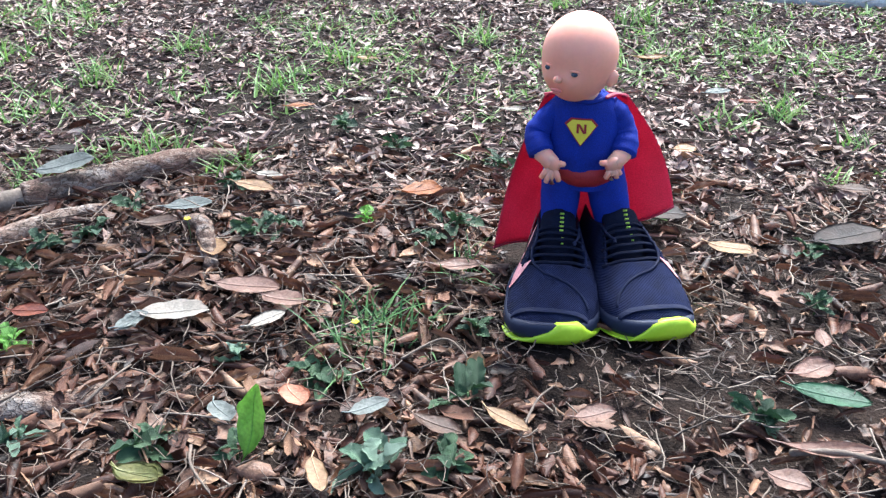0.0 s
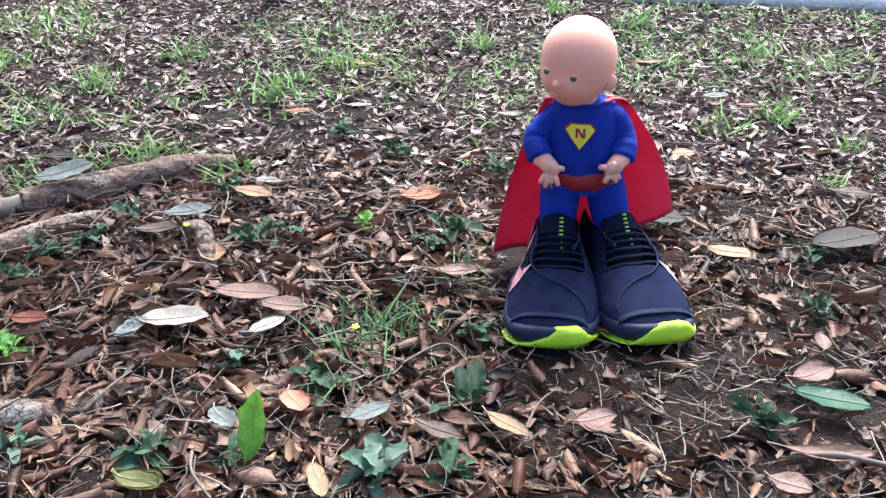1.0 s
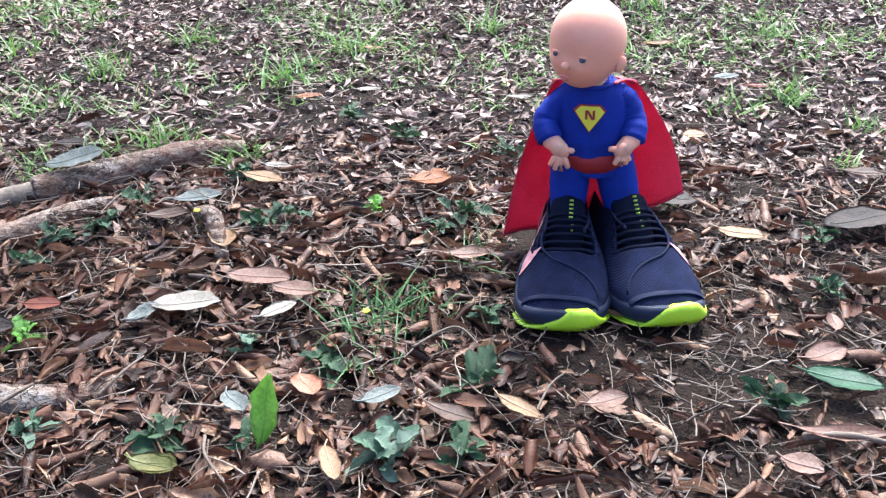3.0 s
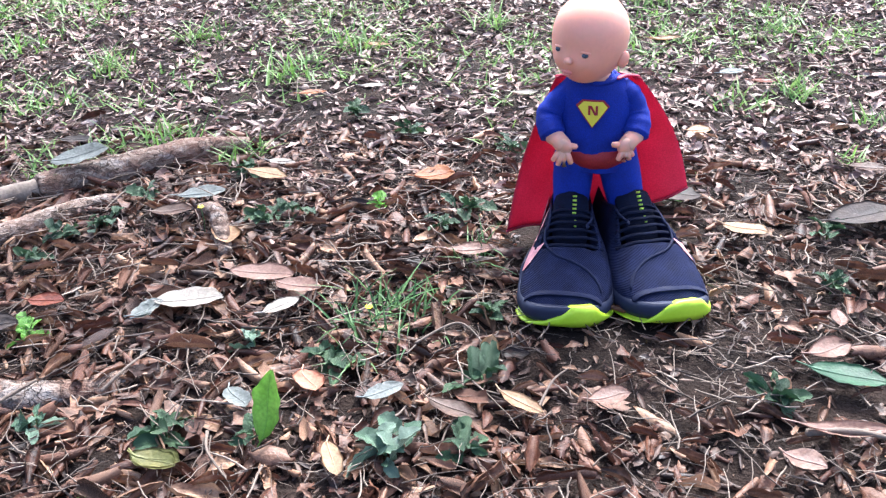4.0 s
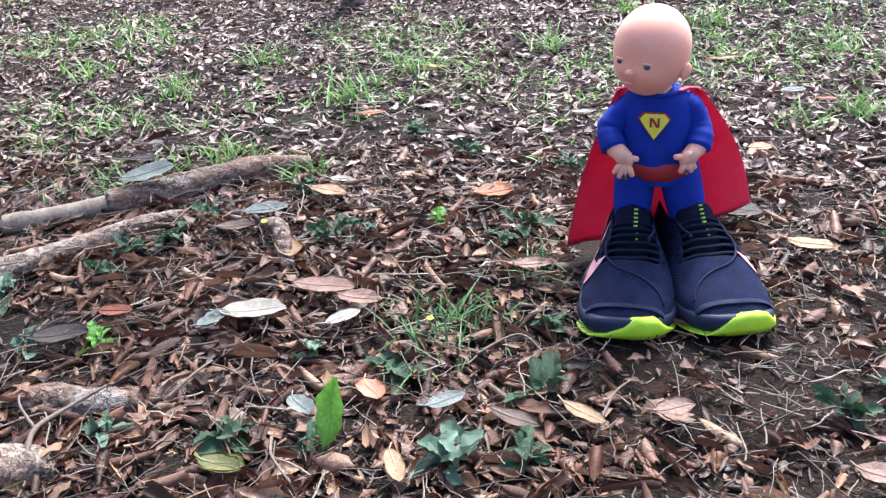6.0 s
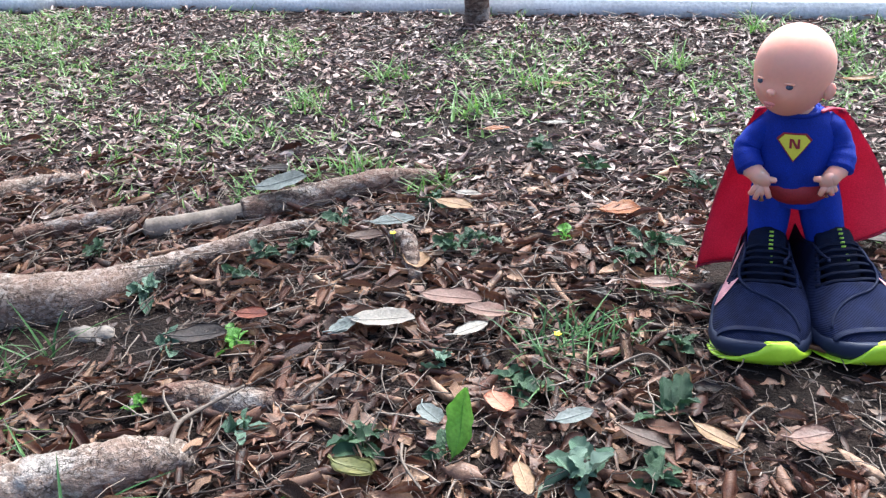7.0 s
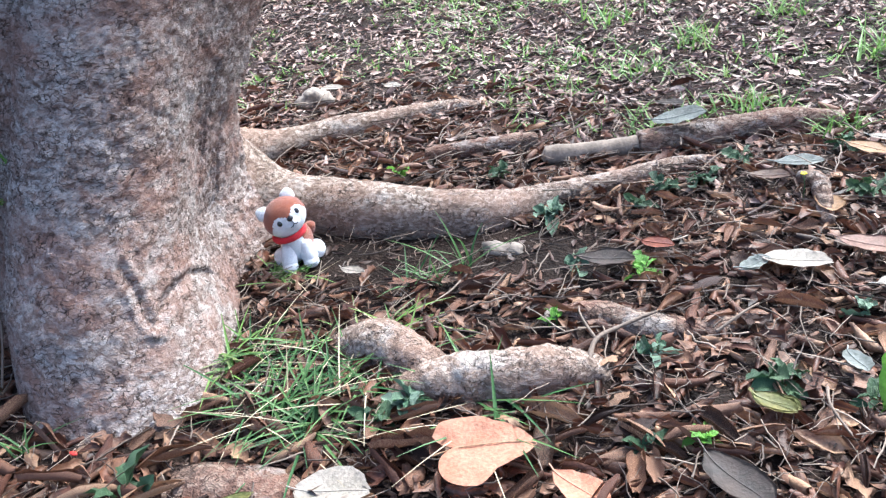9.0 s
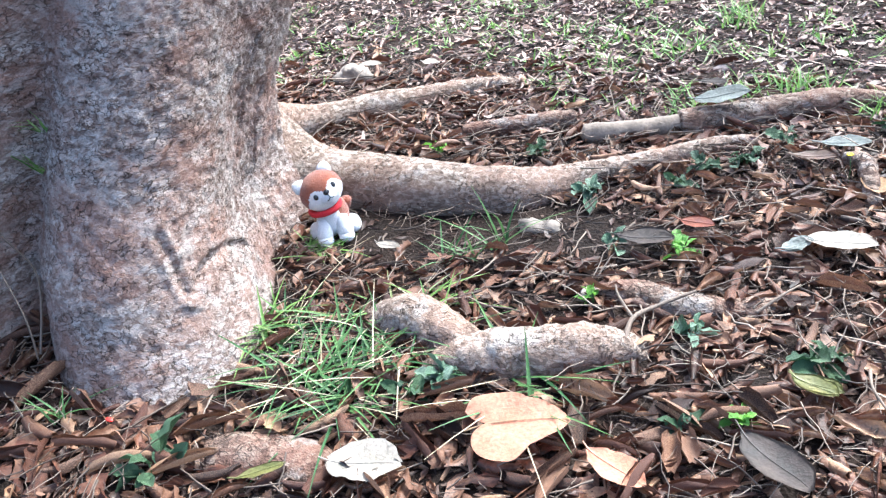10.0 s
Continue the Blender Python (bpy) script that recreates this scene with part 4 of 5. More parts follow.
def make_dog():
    bm = bmesh.new()
    W, B, R, K = range(4)
    fuzz = lambda v: v * (1 + 0.02 * noise.noise(v * 6))
    ball(bm, (0.004, 0.010, 0.036), (0.029, 0.030, 0.036), B, None, 28, fuzz)
    ball(bm, (-0.003, -0.006, 0.036), (0.022, 0.022, 0.032), W, None, 24, fuzz)
    for d in (-1, 1):
        tube(bm, smooth_path([(d * 0.014, -0.014, 0.040), (d * 0.017, -0.024, 0.022), (d * 0.018, -0.028, 0.010)], 8), [0.012, 0.0125, 0.013, 0.0135, 0.014, 0.014, 0.0135, 0.012], 16, W)
        ball(bm, (d * 0.018, -0.032, 0.010), (0.0135, 0.014, 0.010), W, None, 18, fuzz)
        ball(bm, (d * 0.030 + 0.004, 0.002, 0.014), (0.015, 0.022, 0.015), W, None, 18, fuzz)
    tube(bm, smooth_path([(0.01, 0.036, 0.02), (0.03, 0.042, 0.03), (0.034, 0.036, 0.045)], 10), [0.009] * 10, 12, B)
    # collar
    tube(bm, [(-0.006 + 0.0245 * math.cos(a), -0.008 + 0.0245 * math.sin(a), 0.0605 + 0.004 * math.cos(a)) for a in np.linspace(0, math.tau, 30)], [0.0056] * 30, 8, R)
    # tilted head: brown cap with a peak between the eyes, white face below
    H = Vector((-0.007, -0.010, 0.093))
    turn = Euler((radians(-20), radians(-20), radians(16))).to_matrix()
    hr = (0.0375, 0.033, 0.033)
    old = set(bm.faces)
    ball(bm, H, hr, B, turn, 56, fuzz)
    back = turn.inverted()
    for f in set(bm.faces) - old:
        q = back @ (f.calc_center_median() - H)
        x, y, z = abs(q.x) / hr[0], q.y / hr[1], q.z / hr[2]
        line = float(np.interp(x, [0, 0.12, 0.3, 0.5, 0.7, 0.85, 1.0], [-0.02, 0.10, 0.26, 0.30, 0.20, -0.1, -0.5]))
        if z < line and (y < 0.1 or z < -0.6):
            f.material_index = W
    at = lambda x, y, z: H + turn @ Vector((x, y, z))
    for d in (-1, 1):
        ball(bm, at(d * 0.0175, -0.0285, 0.000), (0.0044, 0.003, 0.0050), K, turn, 14)
        ear = lambda v: Vector((v.x * (1 - 0.3 * max(0, v.z)), v.y, v.z))
        ball(bm, at(d * 0.026, 0.003, 0.0255), (0.013, 0.0065, 0.0125), W, turn @ Euler((0, radians(d * 38), 0)).to_matrix(), 18, ear)
    ball(bm, at(0, -0.022, -0.011), (0.0165, 0.0155, 0.0125), W, turn, 22, fuzz)
    ball(bm, at(0, -0.0375, -0.002), (0.0058, 0.004, 0.0046), K, turn, 14)
    tube(bm, [at(0, -0.0378, -0.006), at(0, -0.0382, -0.0125)], [0.0008, 0.0008], 6, K)
    for d in (-1, 1):
        tube(bm, [at(0, -0.0382, -0.0125), at(d * 0.004, -0.0368, -0.0152), at(d * 0.007, -0.0346, -0.0150)], [0.0008] * 3, 6, K)
    return tagged(part("plush_dog", bm, [M_PLUSHW, M_PLUSHB, M_FELT, M_BLACK]), "small white and rust-brown plush dog with red collar", "plush toy")


dog = make_dog()
dog.matrix_basis = pose(-0.944, 0.868, 0.004, 0, 0, 47) @ Matrix.Scale(0.85, 4)


# ---- leaves ----
def leaf_grid(length, width, roll, bend, nu=7, nv=5, twist=0.0, ragged=0.0, point=0.8, seed=0):
    """Verts and faces of one leaf blade along x: roll curls it about its length, bend lifts its ends."""
    verts, faces = [], []
    for i in range(nu):
        u = -1 + 2 * i / (nu - 1)
        w = width / 2 * max(0.06, (1 - abs(u) ** 2.2)) ** point
        w *= 1 + ragged * noise.noise((u * 3, seed * 1.7, 0.5))
        for j in range(nv):
            v = -1 + 2 * j / (nv - 1)
            a = v * roll / 2 + twist * u
            rr = w / max(0.05, roll / 2)
            y = rr * math.sin(a)
            z = rr * (1 - math.cos(a))
            edge = 1 + ragged * 0.5 * noise.noise((u * 4, v * 3 + seed, 1.5))
            verts.append((length / 2 * u * edge * (1 - 0.12 * bend * bend), y * edge, z + bend * length * 0.25 * u * u + 0.04 * width * abs(v) * noise.noise((u * 2.2, v * 2, seed))))
    for i in range(nu - 1):
        for j in range(nv - 1):
            q = i * nv + j
            faces.append((q, q + nv, q + nv + 1, q + 1))
    return np.array(verts), np.array(faces)


def litter_kind(seed):
    rnd = random.Random(seed)
    kind = rnd.random()
    if kind < 0.5:       # rolled into a quill, with torn ends
        return leaf_grid(rnd.uniform(0.8, 1.3), rnd.uniform(0.42, 0.75), rnd.uniform(3.4, 5.8), rnd.uniform(-0.3, 0.3), 6, 7, rnd.uniform(-0.5, 0.5), 0.5, rnd.uniform(0.12, 0.4), seed)
    if kind < 0.72:      # half closed
        return leaf_grid(rnd.uniform(0.8, 1.2), rnd.uniform(0.32, 0.55), rnd.uniform(1.6, 3.0), rnd.uniform(-0.5, 0.6), 6, 5, rnd.uniform(-0.9, 0.9), 0.6, rnd.uniform(0.3, 0.7), seed)
    return leaf_grid(rnd.uniform(0.5, 0.9), rnd.uniform(0.3, 0.6), rnd.uniform(0.5, 1.6), rnd.uniform(-0.7, 0.7), 6, 5, rnd.uniform(-0.6, 0.6), 1.1, rnd.uniform(0.2, 0.5), seed)


KINDS = [litter_kind(i) for i in range(40)]
FAR_KINDS = []
for i in range(30):
    rnd = random.Random(100 + i)
    FAR_KINDS.append(leaf_grid(rnd.uniform(0.7, 1.2), rnd.uniform(0.3, 0.6), rnd.uniform(0.8, 4.6), rnd.uniform(-0.5, 0.5), 4, 4, rnd.uniform(-0.7, 0.7), 0.8, rnd.uniform(0.2, 0.6), i))


def turns(rz, ry, rx):
    cz, sz, cy, sy, cx, sx = np.cos(rz), np.sin(rz), np.cos(ry), np.sin(ry), np.cos(rx), np.sin(rx)
    return np.array([[cz * cy, cz * sy * sx - sz * cx, cz * sy * cx + sz * sx], [sz * cy, sz * sy * sx + cz * cx, sz * sy * cx - cz * sx], [-sy, cy * sx, cy * cx]])


def free_ground(x, y, margin=0.0):
    """False under the tree, the roots' backs, the shoes and behind the kerb."""
    dx, dy = x - TREE.x, y - TREE.y
    if math.hypot(dx, dy) < trunk_radius(math.degrees(math.atan2(dy, dx)), 0.0) - 0.005:
        return False
    if 0.125 < x < 0.35 and 1.04 < y < 1.31:
        return False
    if -1.05 < x < -0.70 and seg_dist((x, y), (-1.03, 0.99), (-0.74, 1.065)) < 0.034:
        return False
    if seg_dist((x, y), (-0.69, 1.12), (-0.5, 1.33)) < 0.014 or seg_dist((x, y), (-0.72, 1.28), (-0.36, 1.51)) < 0.014:
        return False
    if seg_dist((x, y), (-0.575, 0.685), (-0.455, 0.755)) < 0.028 or seg_dist((x, y), (-0.70, 0.72), (-0.62, 0.70)) < 0.022 or seg_dist((x, y), (-0.76, 0.455), (-0.66, 0.475)) < 0.03:
        return False
    if seg_dist((x, y), (-0.49, 0.868), (-0.43, 0.868)) < 0.015 or seg_dist((x, y), (-1.26, 1.19), (-1.05, 1.44)) < 0.02 or math.hypot(x + 0.95, y - 0.86) < 0.045:
        return False
    return y < 2.70 - 0.0945 * (x + 0.5)


def bareness(x, y):
    """How bare the soil is, 0 to 1."""
    b = max(0, 1 - seg_dist((x * 1.0, y * 1.7), (-0.88, 0.91 * 1.7), (-0.62, 0.99 * 1.7)) / 0.17) * 2.4
    b = max(b, 0.9 * max(0, min(1, 1.4 - math.hypot((x - 0.33) / 0.24, (y - 0.96) / 0.12))))
    b = max(b, 0.6 * max(0, min(1, 1.6 - math.hypot((x - 0.62) / 0.34, (y - 1.0) / 0.5) * 1.1)))
    b = max(b, 1.5 * max(0, noise.noise((x * 2.3 + 5, y * 2.3, 1.7)) - 0.22))
    return min(1, b)


rng = np.random.default_rng(5)


def scatter(name, count, area, size, mat, label, category, flatness=0.5, keep=None, lift=0.014, kinds=None, bare_factor=1.0):
    vs, fs, base = [], [], 0
    kinds = kinds or KINDS
    made = 0
    while made < count:
        x, y = rng.uniform(area[0], area[1]), rng.uniform(area[2], area[3])
        r1, r2, r3, r4, r5, r6 = rng.random(6)
        made += 1
        if not free_ground(x, y) or (keep and not keep(x, y, r1)) or r2 < bareness(x, y) * bare_factor:
            continue
        v, f = kinds[int(r3 * len(kinds)) % len(kinds)]
        s = size[0] + (size[1] - size[0]) * r4 ** 1.8
        m = turns(r5 * math.tau, rng.normal(0, 0.28) * flatness, rng.normal(0, 0.45) * flatness + (math.pi if r6 < 0.4 else 0))
        p = (v * s) @ m.T
        p[:, 2] += ground_z(x, y) - p[:, 2].min() - 0.002 + lift * r6 * r2
        p[:, 0] += x
        p[:, 1] += y
        vs.append(p)
        fs.append(f + base)
        base += len(v)
    ob = link_mesh(name, np.concatenate(vs), np.concatenate(fs), mat)
    return tagged(ob, label, category, kind="stuff")


near_in = lambda x, y, r: r < 1.15 - max(0, (y - 1.25) / 0.35) - max(0, (-1.45 - x) / 0.5) - max(0, (x - 0.7) / 0.4) - max(0, (0.3 - y) / 0.3)
far_in = lambda x, y, r: r < min(1, (y - 1.15) / 0.4) and r < 1.2 - max(0, (-2.4 - x) / 0.7) - max(0, (x - 1.2) / 0.7)
litter = scatter("leaf_litter", 24000, (-2.0, 1.1, 0.0, 1.65), (0.013, 0.046), M_LITTER, "thick litter of curled dry brown leaves", "leaf litter", lift=0.016, keep=near_in)
# the far leaves take the palette with distant haze put into its colour
scatter("leaf_litter", 60000, (-3.1, 1.9, 1.15, 2.85), (0.008, 0.034), M_FARLITTER, "dry brown leaves over bare soil, coloured paler for haze", "leaf litter", flatness=0.8, lift=0.012, kinds=FAR_KINDS, keep=far_in)
scatter("leaf_crumbs", 44000, (-1.7, 0.95, 0.28, 1.6), (0.005, 0.021), M_CRUMB, "crumbled leaf fragments on soil", "leaf litter", lift=0.008, kinds=FAR_KINDS, bare_factor=0.65)
scatter("leaf_crumbs", 9000, (-2.5, 1.5, 1.5, 2.78), (0.008, 0.024), M_CRUMB, "crumbled leaf fragments on soil", "leaf litter", lift=0.008, kinds=KINDS[30:], bare_factor=0.4)

scatter("leaf_litter", 22000, (-6, 5, -3.5, 2.9), (0.02, 0.055), M_FARLITTER, "scattered dry leaves on the bare ground around", "leaf litter", flatness=0.8, lift=0.01, kinds=FAR_KINDS,
        keep=lambda x, y, r: not (-1.5 < x < 0.8 and 0.25 < y < 1.3) and not (-2.4 < x < 1.2 and 1.4 < y) and r < 1.3 - math.hypot((x + 0.4) / 4.6, (y - 0.8) / 3.6))

# single leaves of the litter close to the path
KIND_MESHES = []
for i in range(16):
    v, f = KINDS[i]
    me = bpy.data.meshes.new("leaf")
    me.from_pydata([tuple(p) for p in v], [], [tuple(int(q) for q in c) for c in f])
    me.materials.append(M_LEAFPART)
    me.shade_smooth()
    KIND_MESHES.append(me)
ROLLED = [i for i in range(16) if random.Random(i).random() < 0.5]
made = 0
while made < 295:
    quill = made < 75
    x, y = (rng.uniform(-1.2, -0.25), rng.uniform(0.28, 0.72)) if quill else (rng.uniform(-0.95, 0.62), rng.uniform(0.4, 1.15))
    if not free_ground(x, y) or rng.random() < bareness(x, y):
        continue
    ob = new("leaf", KIND_MESHES[ROLLED[made % len(ROLLED)] if quill else made % 16])
    s = rng.uniform(0.045, 0.07) if quill else rng.uniform(0.026, 0.052)
    ob.matrix_basis = Matrix.Translation((x, y, ground_z(x, y) + 0.012 + 0.006 * rng.random())) @ Euler((rng.normal(0, 0.25) + (math.pi if made % 3 == 0 else 0), rng.normal(0, 0.15), rng.uniform(0, 6.28))).to_matrix().to_4x4() @ Matrix.Scale(s, 4)
    ob.parent = litter
    made += 1


# ---- twigs ----
def twigs(count, area, size, thick=(0.0007, 0.0016)):
    vs, fs, base = [], [], 0
    for _ in range(count):
        x, y = rng.uniform(area[0], area[1]), rng.uniform(area[2], area[3])
        if not free_ground(x, y):
            continue
        ln, th, a = rng.uniform(*size), rng.uniform(*thick), rng.uniform(0, math.tau)
        d = np.array([math.cos(a), math.sin(a), rng.normal(0, 0.10)])
        side = np.array([-d[1], d[0], 0])
        wob = rng.normal(0, 0.03, 5) * ln
        z0 = ground_z(x, y) + 0.010 + rng.random() * 0.012 + abs(d[2]) * ln * 0.4
        pts = [np.array([x, y, z0]) + d * ln * (k / 4 - 0.5) + side * wob[k] for k in range(5)]
        for k, p in enumerate(pts):
            r = th * (1 - 0.12 * k)
            vs += [p + side * r, p + np.array([0, 0, r]) - side * r * 0.5, p - np.array([0, 0, r]) - side * r * 0.5]
        for k in range(4):
            for q in range(3):
                fs.append((base + k * 3 + q, base + k * 3 + (q + 1) % 3, base + k * 3 + 3 + (q + 1) % 3, base + k * 3 + 3 + q))
        base += 15
    return tagged(link_mesh("twigs", vs, fs, M_TWIG), "thin dry twigs and stalks among the leaves", "twigs", kind="stuff")


twigs(1600, (-1.5, 0.9, 0.3, 1.4), (0.025, 0.08))
twigs(1500, (-2.4, 1.4, 1.3, 2.7), (0.03, 0.09))
twigs(4800, (-1.3, 0.95, 0.3, 1.5), (0.012, 0.045), (0.0003, 0.0008))


# ---- grass ----
def blade(x, y, z, a, ln, width, droop, out):
    d = np.array([math.cos(a), math.sin(a), 0])
    s = np.array([-d[1], d[0], 0])
    pts = []
    for k in range(5):
        f = k / 4
        c = np.array([x, y, z]) + d * ln * (out * f + droop * f * f) + np.array([0, 0, ln * (f * (1 - out * 0.35) - droop * 0.75 * f * f)])
        c[2] = max(c[2], z + 0.003)
        w = width * (1 - f ** 1.6) + 0.0002
        pts += [c + s * w, c + np.array([0, 0, -w * 0.5]), c - s * w]
    return pts


BLADE_FACES = [(k * 3 + q, k * 3 + q + 1, k * 3 + 3 + q + 1, k * 3 + 3 + q) for k in range(4) for q in range(2)]


def grass_tuft(x, y, n, tall, spread, mat, label, lean=None, width=0.0016, flop=0.0):
    vs, fs = [], []
    for i in range(n):
        a = rng.uniform(0, math.tau) if lean is None else rng.normal(lean, 0.8)
        r = spread * rng.random() ** 0.7
        b = rng.uniform(0, math.tau)
        px, py = x + r * math.cos(b), y + r * math.sin(b)
        base = len(vs)
        vs += blade(px - x, py - y, ground_z(px, py), a, tall * rng.uniform(0.5, 1.15), width * rng.uniform(0.7, 1.3), rng.uniform(0.05, 0.55), rng.uniform(0.15, 0.85) + flop)
        fs += [tuple(base + q for q in f) for f in BLADE_FACES]
    ob = link_mesh("grass_tuft", vs, fs, mat)
    ob.location = (x, y, 0.002)
    return tagged(ob, label, "grass")


for x, y, n, tall, sp in [(-0.875, 0.640, 34, 0.075, 0.035), (-0.80, 0.652, 30, 0.085, 0.06), (-0.742, 0.575, 34, 0.095, 0.04), (-0.690, 0.575, 26, 0.09, 0.04), (-0.723, 0.747, 24, 0.07, 0.05),
                          (-0.70, 0.64, 26, 0.10, 0.06), (-0.937, 0.835, 46, 0.04, 0.032), (-0.52, 0.66, 16, 0.10, 0.04)]:
    grass_tuft(x, y, int(n * 1.1), tall * 0.9, sp, M_GRASS_SHADED if tall > 0.08 else M_GRASS, "clump of long green grass at the tree's foot", width=0.0019, flop=0.6)
    grass_tuft(x + 0.01, y - 0.01, n // 4, tall * 1.1, sp, M_STRAW, "dry straw-coloured grass stalks in a green clump", width=0.0007, flop=0.7)
for x, y, n, tall, sp in [(-0.044, 1.046, 40, 0.06, 0.06), (-0.064, 0.975, 26, 0.06, 0.06), (-0.01, 1.02, 30, 0.05, 0.06), (0.067, 1.165, 18, 0.06, 0.03), (-0.98, 0.404, 12, 0.06, 0.012), (-0.734, 0.88, 22, 0.055, 0.025),
                          (-0.70, 0.925, 9, 0.10, 0.02), (-0.33, 1.50, 50, 0.05, 0.05), (-0.46, 1.55, 50, 0.06, 0.06), (-0.53, 1.50, 40, 0.05, 0.06), (-0.60, 1.42, 30, 0.06, 0.05)]:
    grass_tuft(x, y, n, tall, sp, M_GRASS if y > 1.4 else M_GRASS_SHADED, "thin tuft of green grass among dry leaves", width=0.0016)
for x, y, n, tall, sp in [(-0.311, 1.84, 40, 0.09, 0.05), (-0.552, 2.075, 40, 0.07, 0.06), (-0.678, 1.894, 40, 0.07, 0.06), (0.655, 1.777, 40, 0.07, 0.05), (0.537, 1.719, 30, 0.05, 0.06), (0.663, 1.482, 14, 0.05, 0.02), (0.751, 1.632, 20, 0.05, 0.03),
                          (0.095, 2.184, 40, 0.08, 0.05), (-0.172, 2.03, 40, 0.09, 0.06), (-0.727, 1.70, 30, 0.06, 0.06), (-0.93, 2.013, 40, 0.07, 0.07), (0.721, 2.151, 30, 0.07, 0.04), (0.49, 2.11, 30, 0.06, 0.05), (0.466, 2.37, 40, 0.08, 0.05), (0.30, 2.5, 30, 0.08, 0.05)]:
    grass_tuft(x, y, n, tall, sp, M_GRASS, "bright green grass tuft on leaf-strewn ground", width=0.0019)


def wild_grass(count, keep, tall):
    vs, fs = [], []
    made = 0
    while made < count:
        made += 1
        x, y = rng.uniform(-2.8, 1.5), rng.uniform(1.35, 2.76)
        if rng.random() > keep(x, y) or not free_ground(x, y):
            continue
        for _ in range(int(rng.integers(2, 6))):
            base = len(vs)
            px, py = x + rng.normal(0, 0.012), y + rng.normal(0, 0.012)
            vs += blade(px, py, ground_z(px, py), rng.uniform(0, math.tau), tall * rng.uniform(0.4, 1.2), 0.0018 * rng.uniform(0.7, 1.4), rng.uniform(0.05, 0.6), rng.uniform(0.2, 1.0))
            fs += [tuple(base + q for q in f) for f in BLADE_FACES]
    return tagged(link_mesh("wild_grass", vs, fs, M_GRASS), "sparse green grass growing thicker towards the kerb", "grass", kind="stuff")


def grass_here(x, y):
    patch = noise.noise((x * 2.2, y * 2.2, 8.8)) + 0.4 * noise.noise((x * 6, y * 6, 3.3))
    rise = min(1, max(0, (y - 1.55 + (0.25 if x < -0.8 else 0) - 0.25 * max(0, x)) / 0.9))
    return max(0, min(1, 0.0 + 0.45 * rise + 1.1 * patch * (0.3 + rise)))


wild_grass(9500, grass_here, 0.036)


# ---- weeds ----
def weed_leaf_mesh(seed, length, width, mat):
    v, f = leaf_grid(length, width, 0.8, -0.30, 13, 7, 0.0, 0.22, 0.6, seed)
    v = v.copy()
    v[:, 0] += length / 2
    edge = np.abs(v[:, 1]) / (width / 2)
    v[:, 2] += 0.04 * np.sin(v[:, 0] / length * 19 + seed) * edge ** 1.5 + 0.11 * edge
    v[:, 1] *= 1 + 0.10 * np.sin(v[:, 0] / length * 44 + seed) * (edge > 0.9)
    me = bpy.data.meshes.new("leaf")
    me.from_pydata([tuple(p) for p in v], [], [tuple(int(q) for q in c) for c in f])
    me.materials.append(mat)
    me.shade_smooth()
    return me


WEED_LEAVES = {m.name: [weed_leaf_mesh(i, 1.0, w, m) for i, w in enumerate((0.46, 0.54, 0.62))] for m in (M_WEED, M_WEED_LIGHT, M_WEED_PALE)}
M_STEM = material("weed stem", [(0.06, 0.12, 0.04), (0.12, 0.2, 0.07)], scale=40, rough=0.6, bump=0.2)


def weed(x, y, size, n, mat, label, rise=0.2, stem=0.018):
    """A low rosette: stem and leaves, each leaf a part."""
    bm = bmesh.new()
    tube(bm, [(0, 0, -0.004), (0.001, 0, stem * 0.5), (0, 0.001, stem)], [0.0016, 0.0014, 0.001], 6)
    thing = part("weed", bm, M_STEM)
    thing.location = (x, y, ground_z(x, y) + 0.004)
    a0 = rng.uniform(0, 6.28)
    n += 4
    for i in range(n):
        ob = new("leaf", WEED_LEAVES[mat.name][i % 3])
        f = i / max(1, n - 1)
        s = size * (0.92 - 0.45 * f) * rng.uniform(0.5, 1.15)
        tilt = -(rise * 0.3 + rise * 1.6 * f + rng.normal(0, 0.1))
        tilt += rng.normal(0, 0.16)
        ob.matrix_basis = Matrix.Translation((rng.normal(0, size * 0.16), rng.normal(0, size * 0.16), stem * (0.4 + 0.6 * f))) @ Euler((rng.normal(0, 0.45), tilt + rng.normal(0, 0.2), a0 + i * 2.4 + rng.normal(0, 0.6))).to_matrix().to_4x4() @ Matrix.Scale(s, 4)
        ob.parent = thing
    return tagged(thing, label, "weed")


for x, y, s, n, m in [(-0.384, 0.817, 0.040, 5, M_WEED_PALE), (-0.246, 0.806, 0.046, 12, M_WEED), (-0.155, 0.80, 0.030, 5, M_WEED), (-0.013, 0.778, 0.055, 9, M_WEED_PALE), (0.059, 0.793, 0.040, 9, M_WEED),
                      (0.384, 0.872, 0.045, 9, M_WEED), (-0.09, 0.921, 0.050, 9, M_WEED), (-0.189, 0.963, 0.034, 7, M_WEED_PALE), (0.076, 0.891, 0.050, 6, M_WEED), (0.085, 1.031, 0.034, 7, M_WEED), (-0.461, 0.964, 0.030, 4, M_WEED_LIGHT)]:
    weed(x, y, s, n, m, "low green broad-leaved weed among brown leaves")
